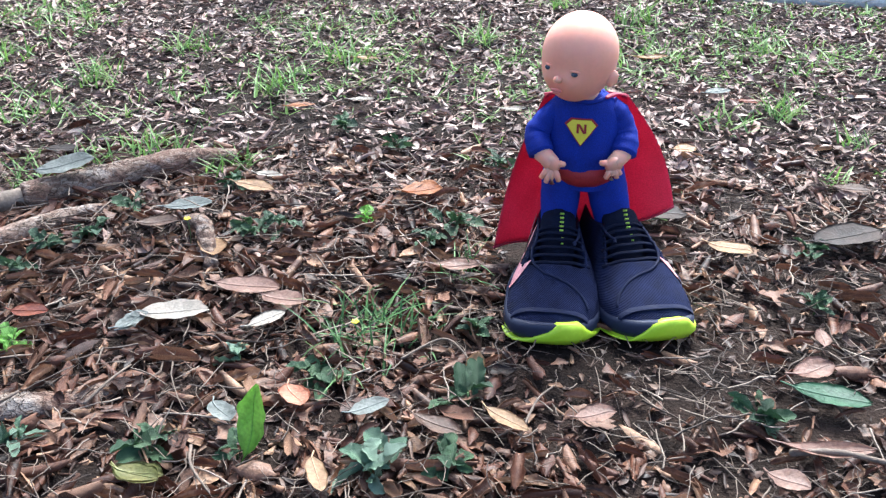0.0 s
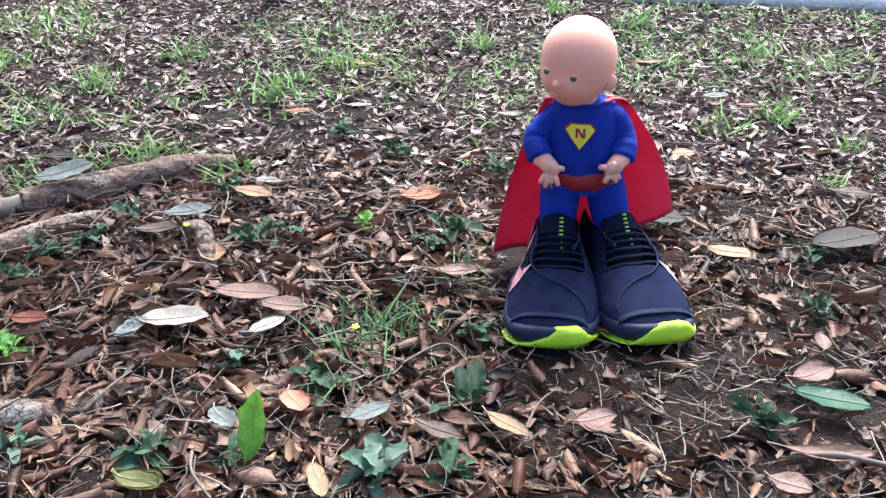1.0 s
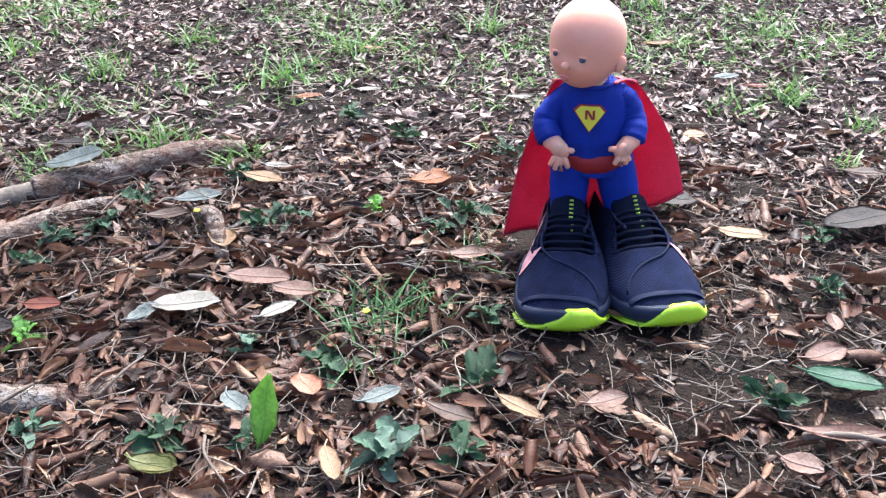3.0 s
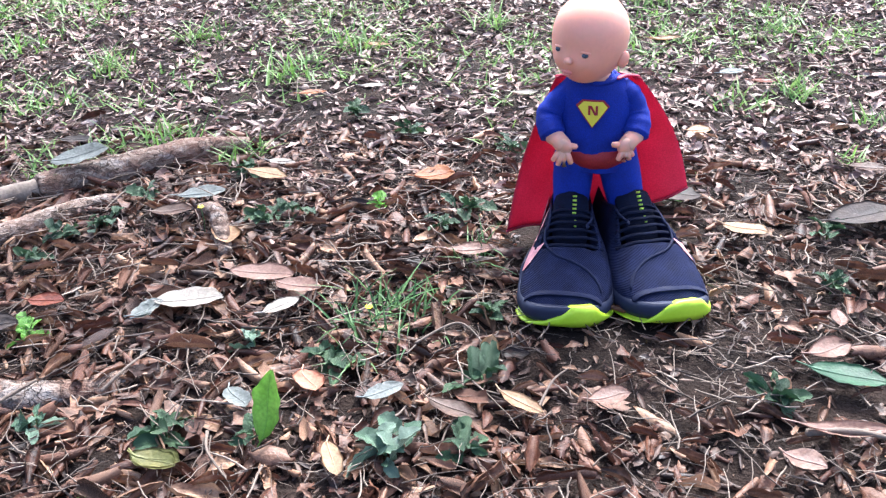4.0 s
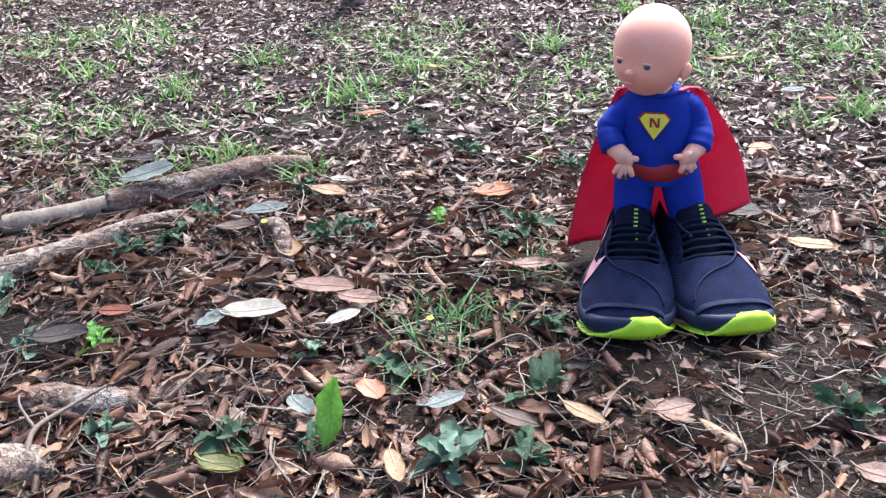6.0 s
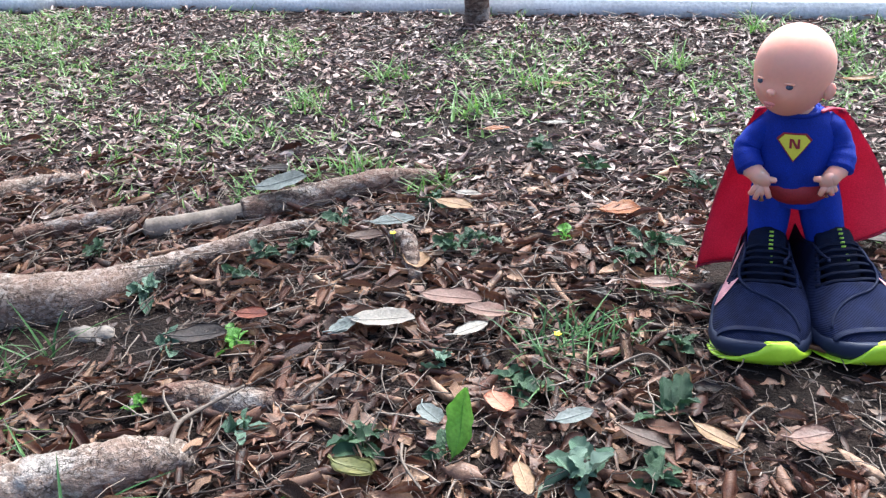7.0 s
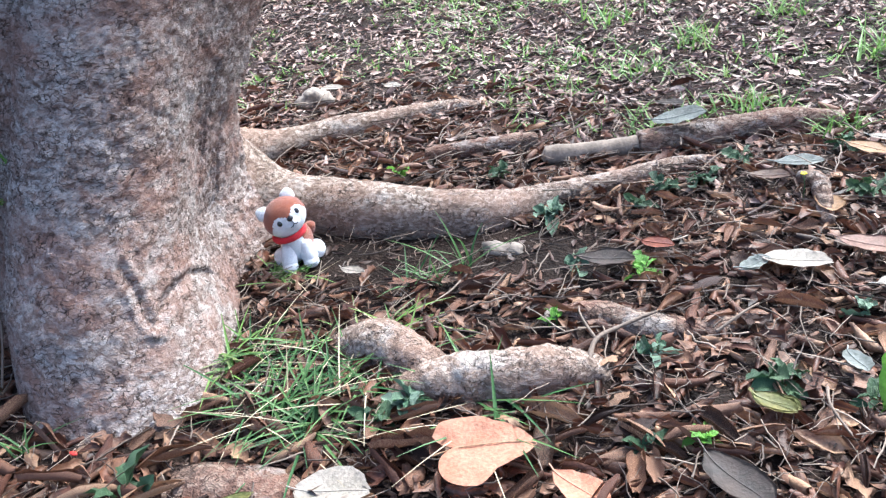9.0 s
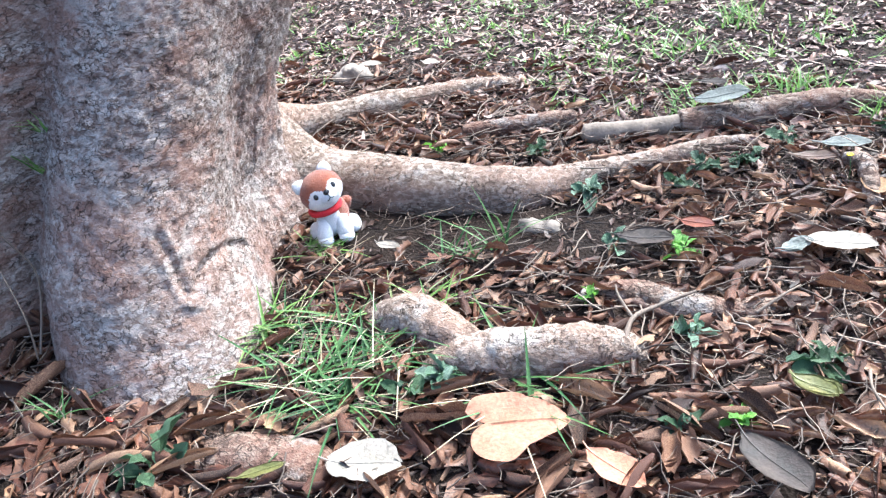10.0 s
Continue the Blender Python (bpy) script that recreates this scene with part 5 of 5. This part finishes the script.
for x, y, s, n, m in [(-0.635, 1.079, 0.045, 10, M_WEED_PALE), (-0.539, 0.955, 0.034, 6, M_WEED_PALE), (-0.452, 0.962, 0.022, 4, M_WEED_LIGHT), (-0.289, 0.687, 0.028, 12, M_WEED_LIGHT), (-0.338, 0.66, 0.028, 5, M_WEED), (-0.595, 0.632, 0.042, 12, M_WEED_PALE),
                      (-0.62, 0.60, 0.036, 7, M_WEED), (-0.775, 1.192, 0.036, 8, M_WEED), (-0.95, 1.155, 0.03, 7, M_WEED_LIGHT), (-0.80, 0.385, 0.06, 6, M_WEED), (-0.515, 0.832, 0.022, 4, M_WEED_LIGHT), (-0.17, 0.60, 0.03, 5, M_WEED)]:
    weed(x, y, s, n, m, "small broad-leaved green weed near the tree's roots")
for x, y, s, n, m in [(0.057, 1.305, 0.045, 8, M_WEED), (-0.237, 1.264, 0.045, 9, M_WEED), (-0.20, 1.28, 0.04, 8, M_WEED), (-0.514, 1.208, 0.038, 8, M_WEED), (-0.461, 1.242, 0.042, 9, M_WEED), (-0.427, 1.33, 0.036, 8, M_WEED), (-0.525, 1.14, 0.034, 7, M_WEED),
                      (0.514, 1.098, 0.034, 8, M_WEED), (0.554, 1.242, 0.034, 7, M_WEED), (-0.077, 1.311, 0.03, 7, M_WEED_LIGHT), (0.02, 1.25, 0.03, 6, M_WEED), (-0.30, 1.42, 0.03, 6, M_WEED), (0.12, 1.5, 0.035, 7, M_WEED), (-0.05, 1.58, 0.035, 7, M_WEED), (-0.15, 1.66, 0.04, 7, M_WEED)]:
    weed(x, y, s, n, m, "dark green low weed growing through dry leaves")


# ---- large single leaves ----
def leaf_mat(name, a, b, rough=0.5, light=0.15):
    return material(name, [a, b], scale=35, rough=rough, bump=0.5, fine=260, through_light=light, spread=(0.35, 0.65))


M_L = {"white": leaf_mat("bleached leaf", (0.42, 0.375, 0.31), (0.56, 0.5, 0.43)), "grey": leaf_mat("grey-green leaf", (0.2, 0.22, 0.2), (0.34, 0.36, 0.33), 0.6),
       "tan": leaf_mat("tan leaf", (0.42, 0.27, 0.15), (0.56, 0.38, 0.22)), "pink": leaf_mat("pinkish brown leaf", (0.28, 0.16, 0.12), (0.42, 0.27, 0.21)),
       "brown": leaf_mat("brown leaf", (0.12, 0.07, 0.05), (0.22, 0.14, 0.1)), "orange": leaf_mat("orange leaf", (0.36, 0.13, 0.045), (0.46, 0.2, 0.08)),
       "peach": leaf_mat("peach leaf", (0.60, 0.28, 0.17), (0.68, 0.36, 0.24), 0.6, 0.1), "dark": leaf_mat("dark grey leaf", (0.06, 0.05, 0.045), (0.13, 0.10, 0.085), 0.65),
       "green": leaf_mat("fresh green leaf", (0.18, 0.38, 0.05), (0.28, 0.5, 0.09), 0.4, 0.4), "olive": leaf_mat("olive leaf", (0.16, 0.17, 0.05), (0.26, 0.24, 0.08)),
       "teal": leaf_mat("dull green leaf", (0.05, 0.13, 0.07), (0.08, 0.19, 0.10)), "red": leaf_mat("rust-red leaf", (0.2, 0.05, 0.03), (0.32, 0.1, 0.05))}
WORDS = {"teal": "dull green fallen leaf", "white": "bleached pale dry leaf", "grey": "smooth grey-green fallen leaf", "tan": "dry tan fallen leaf", "pink": "dry pinkish brown leaf", "brown": "dry curled brown leaf", "orange": "bright orange-brown dry leaf",
         "peach": "broad peach-coloured dry leaf", "dark": "dark grey-brown withered leaf", "green": "upright fresh green leaf", "olive": "yellowish olive fallen leaf", "red": "rust-red dry leaf"}


def big_leaf(x, y, length, width, turn, kind, roll=0.7, bend=0.15, tilt=(0, 0), z=0.023, point=0.75, stalk=True):
    warp = noise.noise((x * 31, y * 17, 0.7))
    v, f = leaf_grid(length, width, roll * (1.3 + warp), bend + 0.3 * warp, 17, 11, 0.1 + 0.25 * warp, 0.2, point, x * 31 + y * 17)
    bm = bmesh.new()
    vs = [bm.verts.new(Vector([float(c) for c in p])) for p in v]
    for q in f:
        bm.faces.new([vs[int(i)] for i in q])
    bmesh.ops.solidify(bm, geom=list(bm.faces), thickness=0.0005)
    leaf = part("fallen_leaf", bm, M_L[kind])
    leaf.matrix_basis = pose(x, y, ground_z(x, y) + z, tilt[0], tilt[1], turn)
    bm = bmesh.new()
    mid = [v[i * 11 + 5] + np.array([0, 0, 0.0004]) for i in range(17)]
    if stalk:
        mid = [mid[0] + np.array([-length * 0.16, 0.004, 0.0])] + mid
    tube(bm, mid, [0.0008 - 0.00003 * i for i in range(len(mid))], 6)
    part("midrib", bm, M_L[kind], leaf)
    return tagged(leaf, WORDS[kind] + " lying on the litter", "leaf")


for row in [(-0.281, 1.030, 0.082, 0.044, 8, "white"), (-0.205, 1.095, 0.085, 0.042, -8, "pink"), (-0.154, 1.068, 0.060, 0.034, -15, "pink"), (-0.167, 1.024, 0.05, 0.025, 40, "white"), (0.059, 1.158, 0.062, 0.03, 0, "pink"),
            (0.002, 1.385, 0.062, 0.05, 10, "orange"), (-0.258, 1.391, 0.07, 0.035, -20, "tan"), (-0.244, 1.435, 0.045, 0.02, -10, "white"), (-0.342, 1.319, 0.07, 0.04, 15, "grey"), (0.437, 1.561, 0.04, 0.035, 5, "tan"),
            (0.465, 0.952, 0.055, 0.035, 20, "pink"), (0.494, 1.013, 0.035, 0.02, 80, "pink")]:
    big_leaf(*row)
for row in [(-0.027, 0.864, 0.045, 0.024, 30, "grey"), (-0.109, 0.879, 0.042, 0.032, -60, "peach"), (0.210, 0.860, 0.045, 0.030, 15, "pink"), (-0.180, 0.849, 0.040, 0.025, -50, "grey"), (0.117, 0.850, 0.055, 0.022, -40, "tan"),
            (-0.275, 1.195, 0.055, 0.04, -70, "tan"), (-0.37, 1.262, 0.06, 0.035, 10, "brown"), (-0.132, 1.763, 0.05, 0.02, 5, "white"), (-0.241, 1.732, 0.05, 0.022, 15, "orange"), (0.601, 1.790, 0.05, 0.022, -5, "red"), (0.455, 2.044, 0.075, 0.022, 5, "tan"),
            (0.554, 1.843, 0.055, 0.03, 20, "grey"), (0.669, 1.421, 0.06, 0.03, -10, "brown")]:
    big_leaf(*row)
for row in [(0.470, 0.905, 0.080, 0.042, -20, "teal"), (0.046, 0.839, 0.06, 0.025, -30, "brown"), (0.61, 1.27, 0.11, 0.065, 18, "dark"), (0.435, 0.812, 0.09, 0.026, -5, "pink"), (0.386, 0.772, 0.04, 0.03, -30, "pink"), (-0.068, 0.762, 0.05, 0.022, -70, "tan"),
            (-0.326, 1.008, 0.045, 0.026, 50, "grey"), (-0.455, 1.022, 0.045, 0.03, 0, "red"), (-0.146, 2.006, 0.05, 0.02, -5, "tan"), (-0.239, 0.757, 0.05, 0.03, -10, "olive"), (0.355, 1.33, 0.08, 0.05, -10, "dark"), (0.15, 1.72, 0.05, 0.02, 0, "white")]:
    big_leaf(*row)
for row in [(-0.593, 0.480, 0.075, 0.06, 20, "white"), (-0.830, 0.848, 0.04, 0.02, 0, "white"), (-0.503, 0.963, 0.075, 0.04, 10, "dark"), (-0.327, 1.001, 0.03, 0.025, 60, "grey"), (-0.685, 0.430, 0.05, 0.016, 50, "olive"), (-1.318, 1.463, 0.05, 0.03, 10, "white"),
            (-1.192, 1.503, 0.045, 0.03, 0, "white"), (-0.371, 0.573, 0.07, 0.035, -20, "peach"), (-0.245, 0.637, 0.09, 0.045, -35, "dark"), (-0.241, 0.755, 0.05, 0.03, -20, "olive"), (-1.45, 1.56, 0.06, 0.035, 30, "brown"), (-0.60, 1.50, 0.05, 0.03, 0, "dark")]:
    big_leaf(*row)


def heart_leaf(x, y, turn):
    """A broad dry leaf with two lobes beside its stalk, creased along the midrib."""
    n, rings = 60, 10
    bm = bmesh.new()
    mid = bm.verts.new((0, 0, 0.004))
    prev = None
    for q in range(1, rings + 1):
        f = q / rings
        ring = []
        for k in range(n):
            a = -180 + 360 * k / n
            r = float(np.interp(a, [-180, -165, -140, -105, -70, -40, 0, 40, 85, 125, 150, 168, 180], [0.008, 0.012, 0.027, 0.046, 0.060, 0.050, 0.076, 0.044, 0.038, 0.040, 0.035, 0.014, 0.008])) * f
            px, py = r * math.cos(radians(a)), r * math.sin(radians(a))
            crease = 0.10 * abs(py) + 0.003 * noise.noise((px * 45, py * 45, 1.0)) - 0.9 * max(0, r - 0.06) ** 1.3
            ring.append(bm.verts.new((px, py, 0.004 + crease)))
        for k in range(n):
            if prev is None:
                bm.faces.new((mid, ring[k], ring[(k + 1) % n]))
            else:
                bm.faces.new((prev[k], ring[k], ring[(k + 1) % n], prev[(k + 1) % n]))
        prev = ring
    bmesh.ops.solidify(bm, geom=list(bm.faces), thickness=0.0006)
    leaf = part("fallen_leaf", bm, M_L["peach"])
    leaf.matrix_basis = pose(x, y, ground_z(x, y) + 0.022, 6, -3, turn)
    bm = bmesh.new()
    tube(bm, smooth_path([(-0.03, -0.006, 0.002), (0, 0, 0.0046), (0.05, 0.001, 0.0046), (0.075, 0, 0.001)], 16), [0.0009 - 0.00004 * i for i in range(16)], 6)
    part("midrib", bm, M_L["tan"], leaf)
    return tagged(leaf, "broad peach-coloured dry leaf with two lobes", "leaf")


heart_leaf(-0.502, 0.578, 26)
big_leaf(-0.545, 1.385, 0.085, 0.042, 20, "grey", roll=0.4, tilt=(14, -6), z=0.048)
big_leaf(0.084, 0.925, 0.045, 0.026, 75, "tan", roll=0.9, tilt=(0, -38), z=0.024)
big_leaf(-0.139, 0.815, 0.074, 0.034, 72, "green", roll=0.7, bend=0.12, tilt=(0, -60), z=0.042, point=0.95)
big_leaf(0.435, 1.226, 0.062, 0.038, -25, "tan", roll=0.3)


# ---- small things ----
M_PETAL = material("yellow petal", [(0.75, 0.55, 0.01), (0.85, 0.68, 0.02)], scale=80, rough=0.6, bump=0.1, vary=0.05)
M_REDSCRAP = material("red scrap", [(0.6, 0.03, 0.02), (0.7, 0.05, 0.03)], scale=80, rough=0.4, bump=0.1, vary=0.05)


def flower(x, y, tall):
    bm = bmesh.new()
    tube(bm, [(0, 0, 0), (0.002, 0, tall * 0.5), (0, 0, tall)], [0.0008] * 3, 6)
    stem = part("yellow_flower", bm, M_STEM)
    stem.location = (x, y, ground_z(x, y))
    for i in range(5):
        a = i * math.tau / 5
        bm = bmesh.new()
        ball(bm, (0.0026 * math.cos(a), 0.0026 * math.sin(a), tall), (0.0026, 0.002, 0.001), rot=Euler((0, -0.4, a)).to_matrix(), seg=10)
        part("petal", bm, M_PETAL, stem)
    return tagged(stem, "tiny yellow flower on a thin green stem", "flower")


flower(-0.058, 1.008, 0.032)
flower(-0.318, 1.235, 0.045)
bm = bmesh.new()
ball(bm, (0, 0, 0), (0.006, 0.003, 0.002), seg=10)
scrap = tagged(part("red_scrap", bm, M_REDSCRAP), "tiny bright red scrap lying among curled leaves", "scrap")
scrap.location = (-0.897, 0.415, 0.026)


def stick(rows, label, r=0.0025):
    k = smooth_path([(*p, r) for p in rows], 24)
    for i in range(24):
        k[i][3] *= 1 - 0.5 * i / 23 + 0.2 * noise.noise((i * 0.7, rows[0][0] * 9, 0))
    bm = bmesh.new()
    tube(bm, k[:, :3], k[:, 3], 8)
    return tagged(part("stick", bm, M_TWIG), label, "stick")


stick([(-0.44, 0.755, 0.022), (-0.445, 0.79, 0.03), (-0.43, 0.83, 0.026), (-0.40, 0.865, 0.03)], "forked brown stick leaning on a root", 0.0034)
stick([(-0.445, 0.79, 0.03), (-0.475, 0.82, 0.034), (-0.49, 0.845, 0.03)], "thin grey stick beside a root", 0.002)
stick([(0.13, 0.83, 0.02), (0.15, 0.88, 0.026), (0.17, 0.91, 0.022)], "thin pale stick lying on dry leaves", 0.0018)
stick([(0.40, 0.815, 0.02), (0.45, 0.808, 0.028), (0.52, 0.79, 0.022)], "brown stick lying on dry leaves", 0.004)
stick([(-0.33, 0.86, 0.02), (-0.31, 0.89, 0.03), (-0.30, 0.925, 0.024)], "thin brown stick lying on dry leaves", 0.002)
stick([(-0.20, 0.80, 0.02), (-0.19, 0.765, 0.026), (-0.165, 0.735, 0.02)], "bent brown stick under a green weed", 0.002)
stick([(0.0, 0.955, 0.02), (0.05, 0.985, 0.028), (0.085, 0.94, 0.02)], "thin pale stick among grass", 0.0016)
stick([(-1.10, 0.47, 0.02), (-1.13, 0.52, 0.10), (-1.14, 0.50, 0.18), (-1.17, 0.52, 0.26)], "dry grass stalk leaning against the trunk", 0.0016)
stick([(-1.09, 0.46, 0.02), (-1.10, 0.47, 0.08), (-1.16, 0.49, 0.14), (-1.2, 0.5, 0.2)], "dry grass stalk leaning against the trunk", 0.0014)


# grass rooted in the crevice between two of the trunk's buttresses
for z in (0.20, 0.25):
    cx, cy = trunk_centre(z)
    reach = trunk_radius(-60, z) + 0.004
    tuft = grass_tuft(cx + reach * math.cos(radians(-60)), cy + reach * math.sin(radians(-60)), 9, 0.055, 0.008, M_GRASS, "small grass tuft rooted in the trunk's crevice", width=0.0016)
    tuft.location.z += z
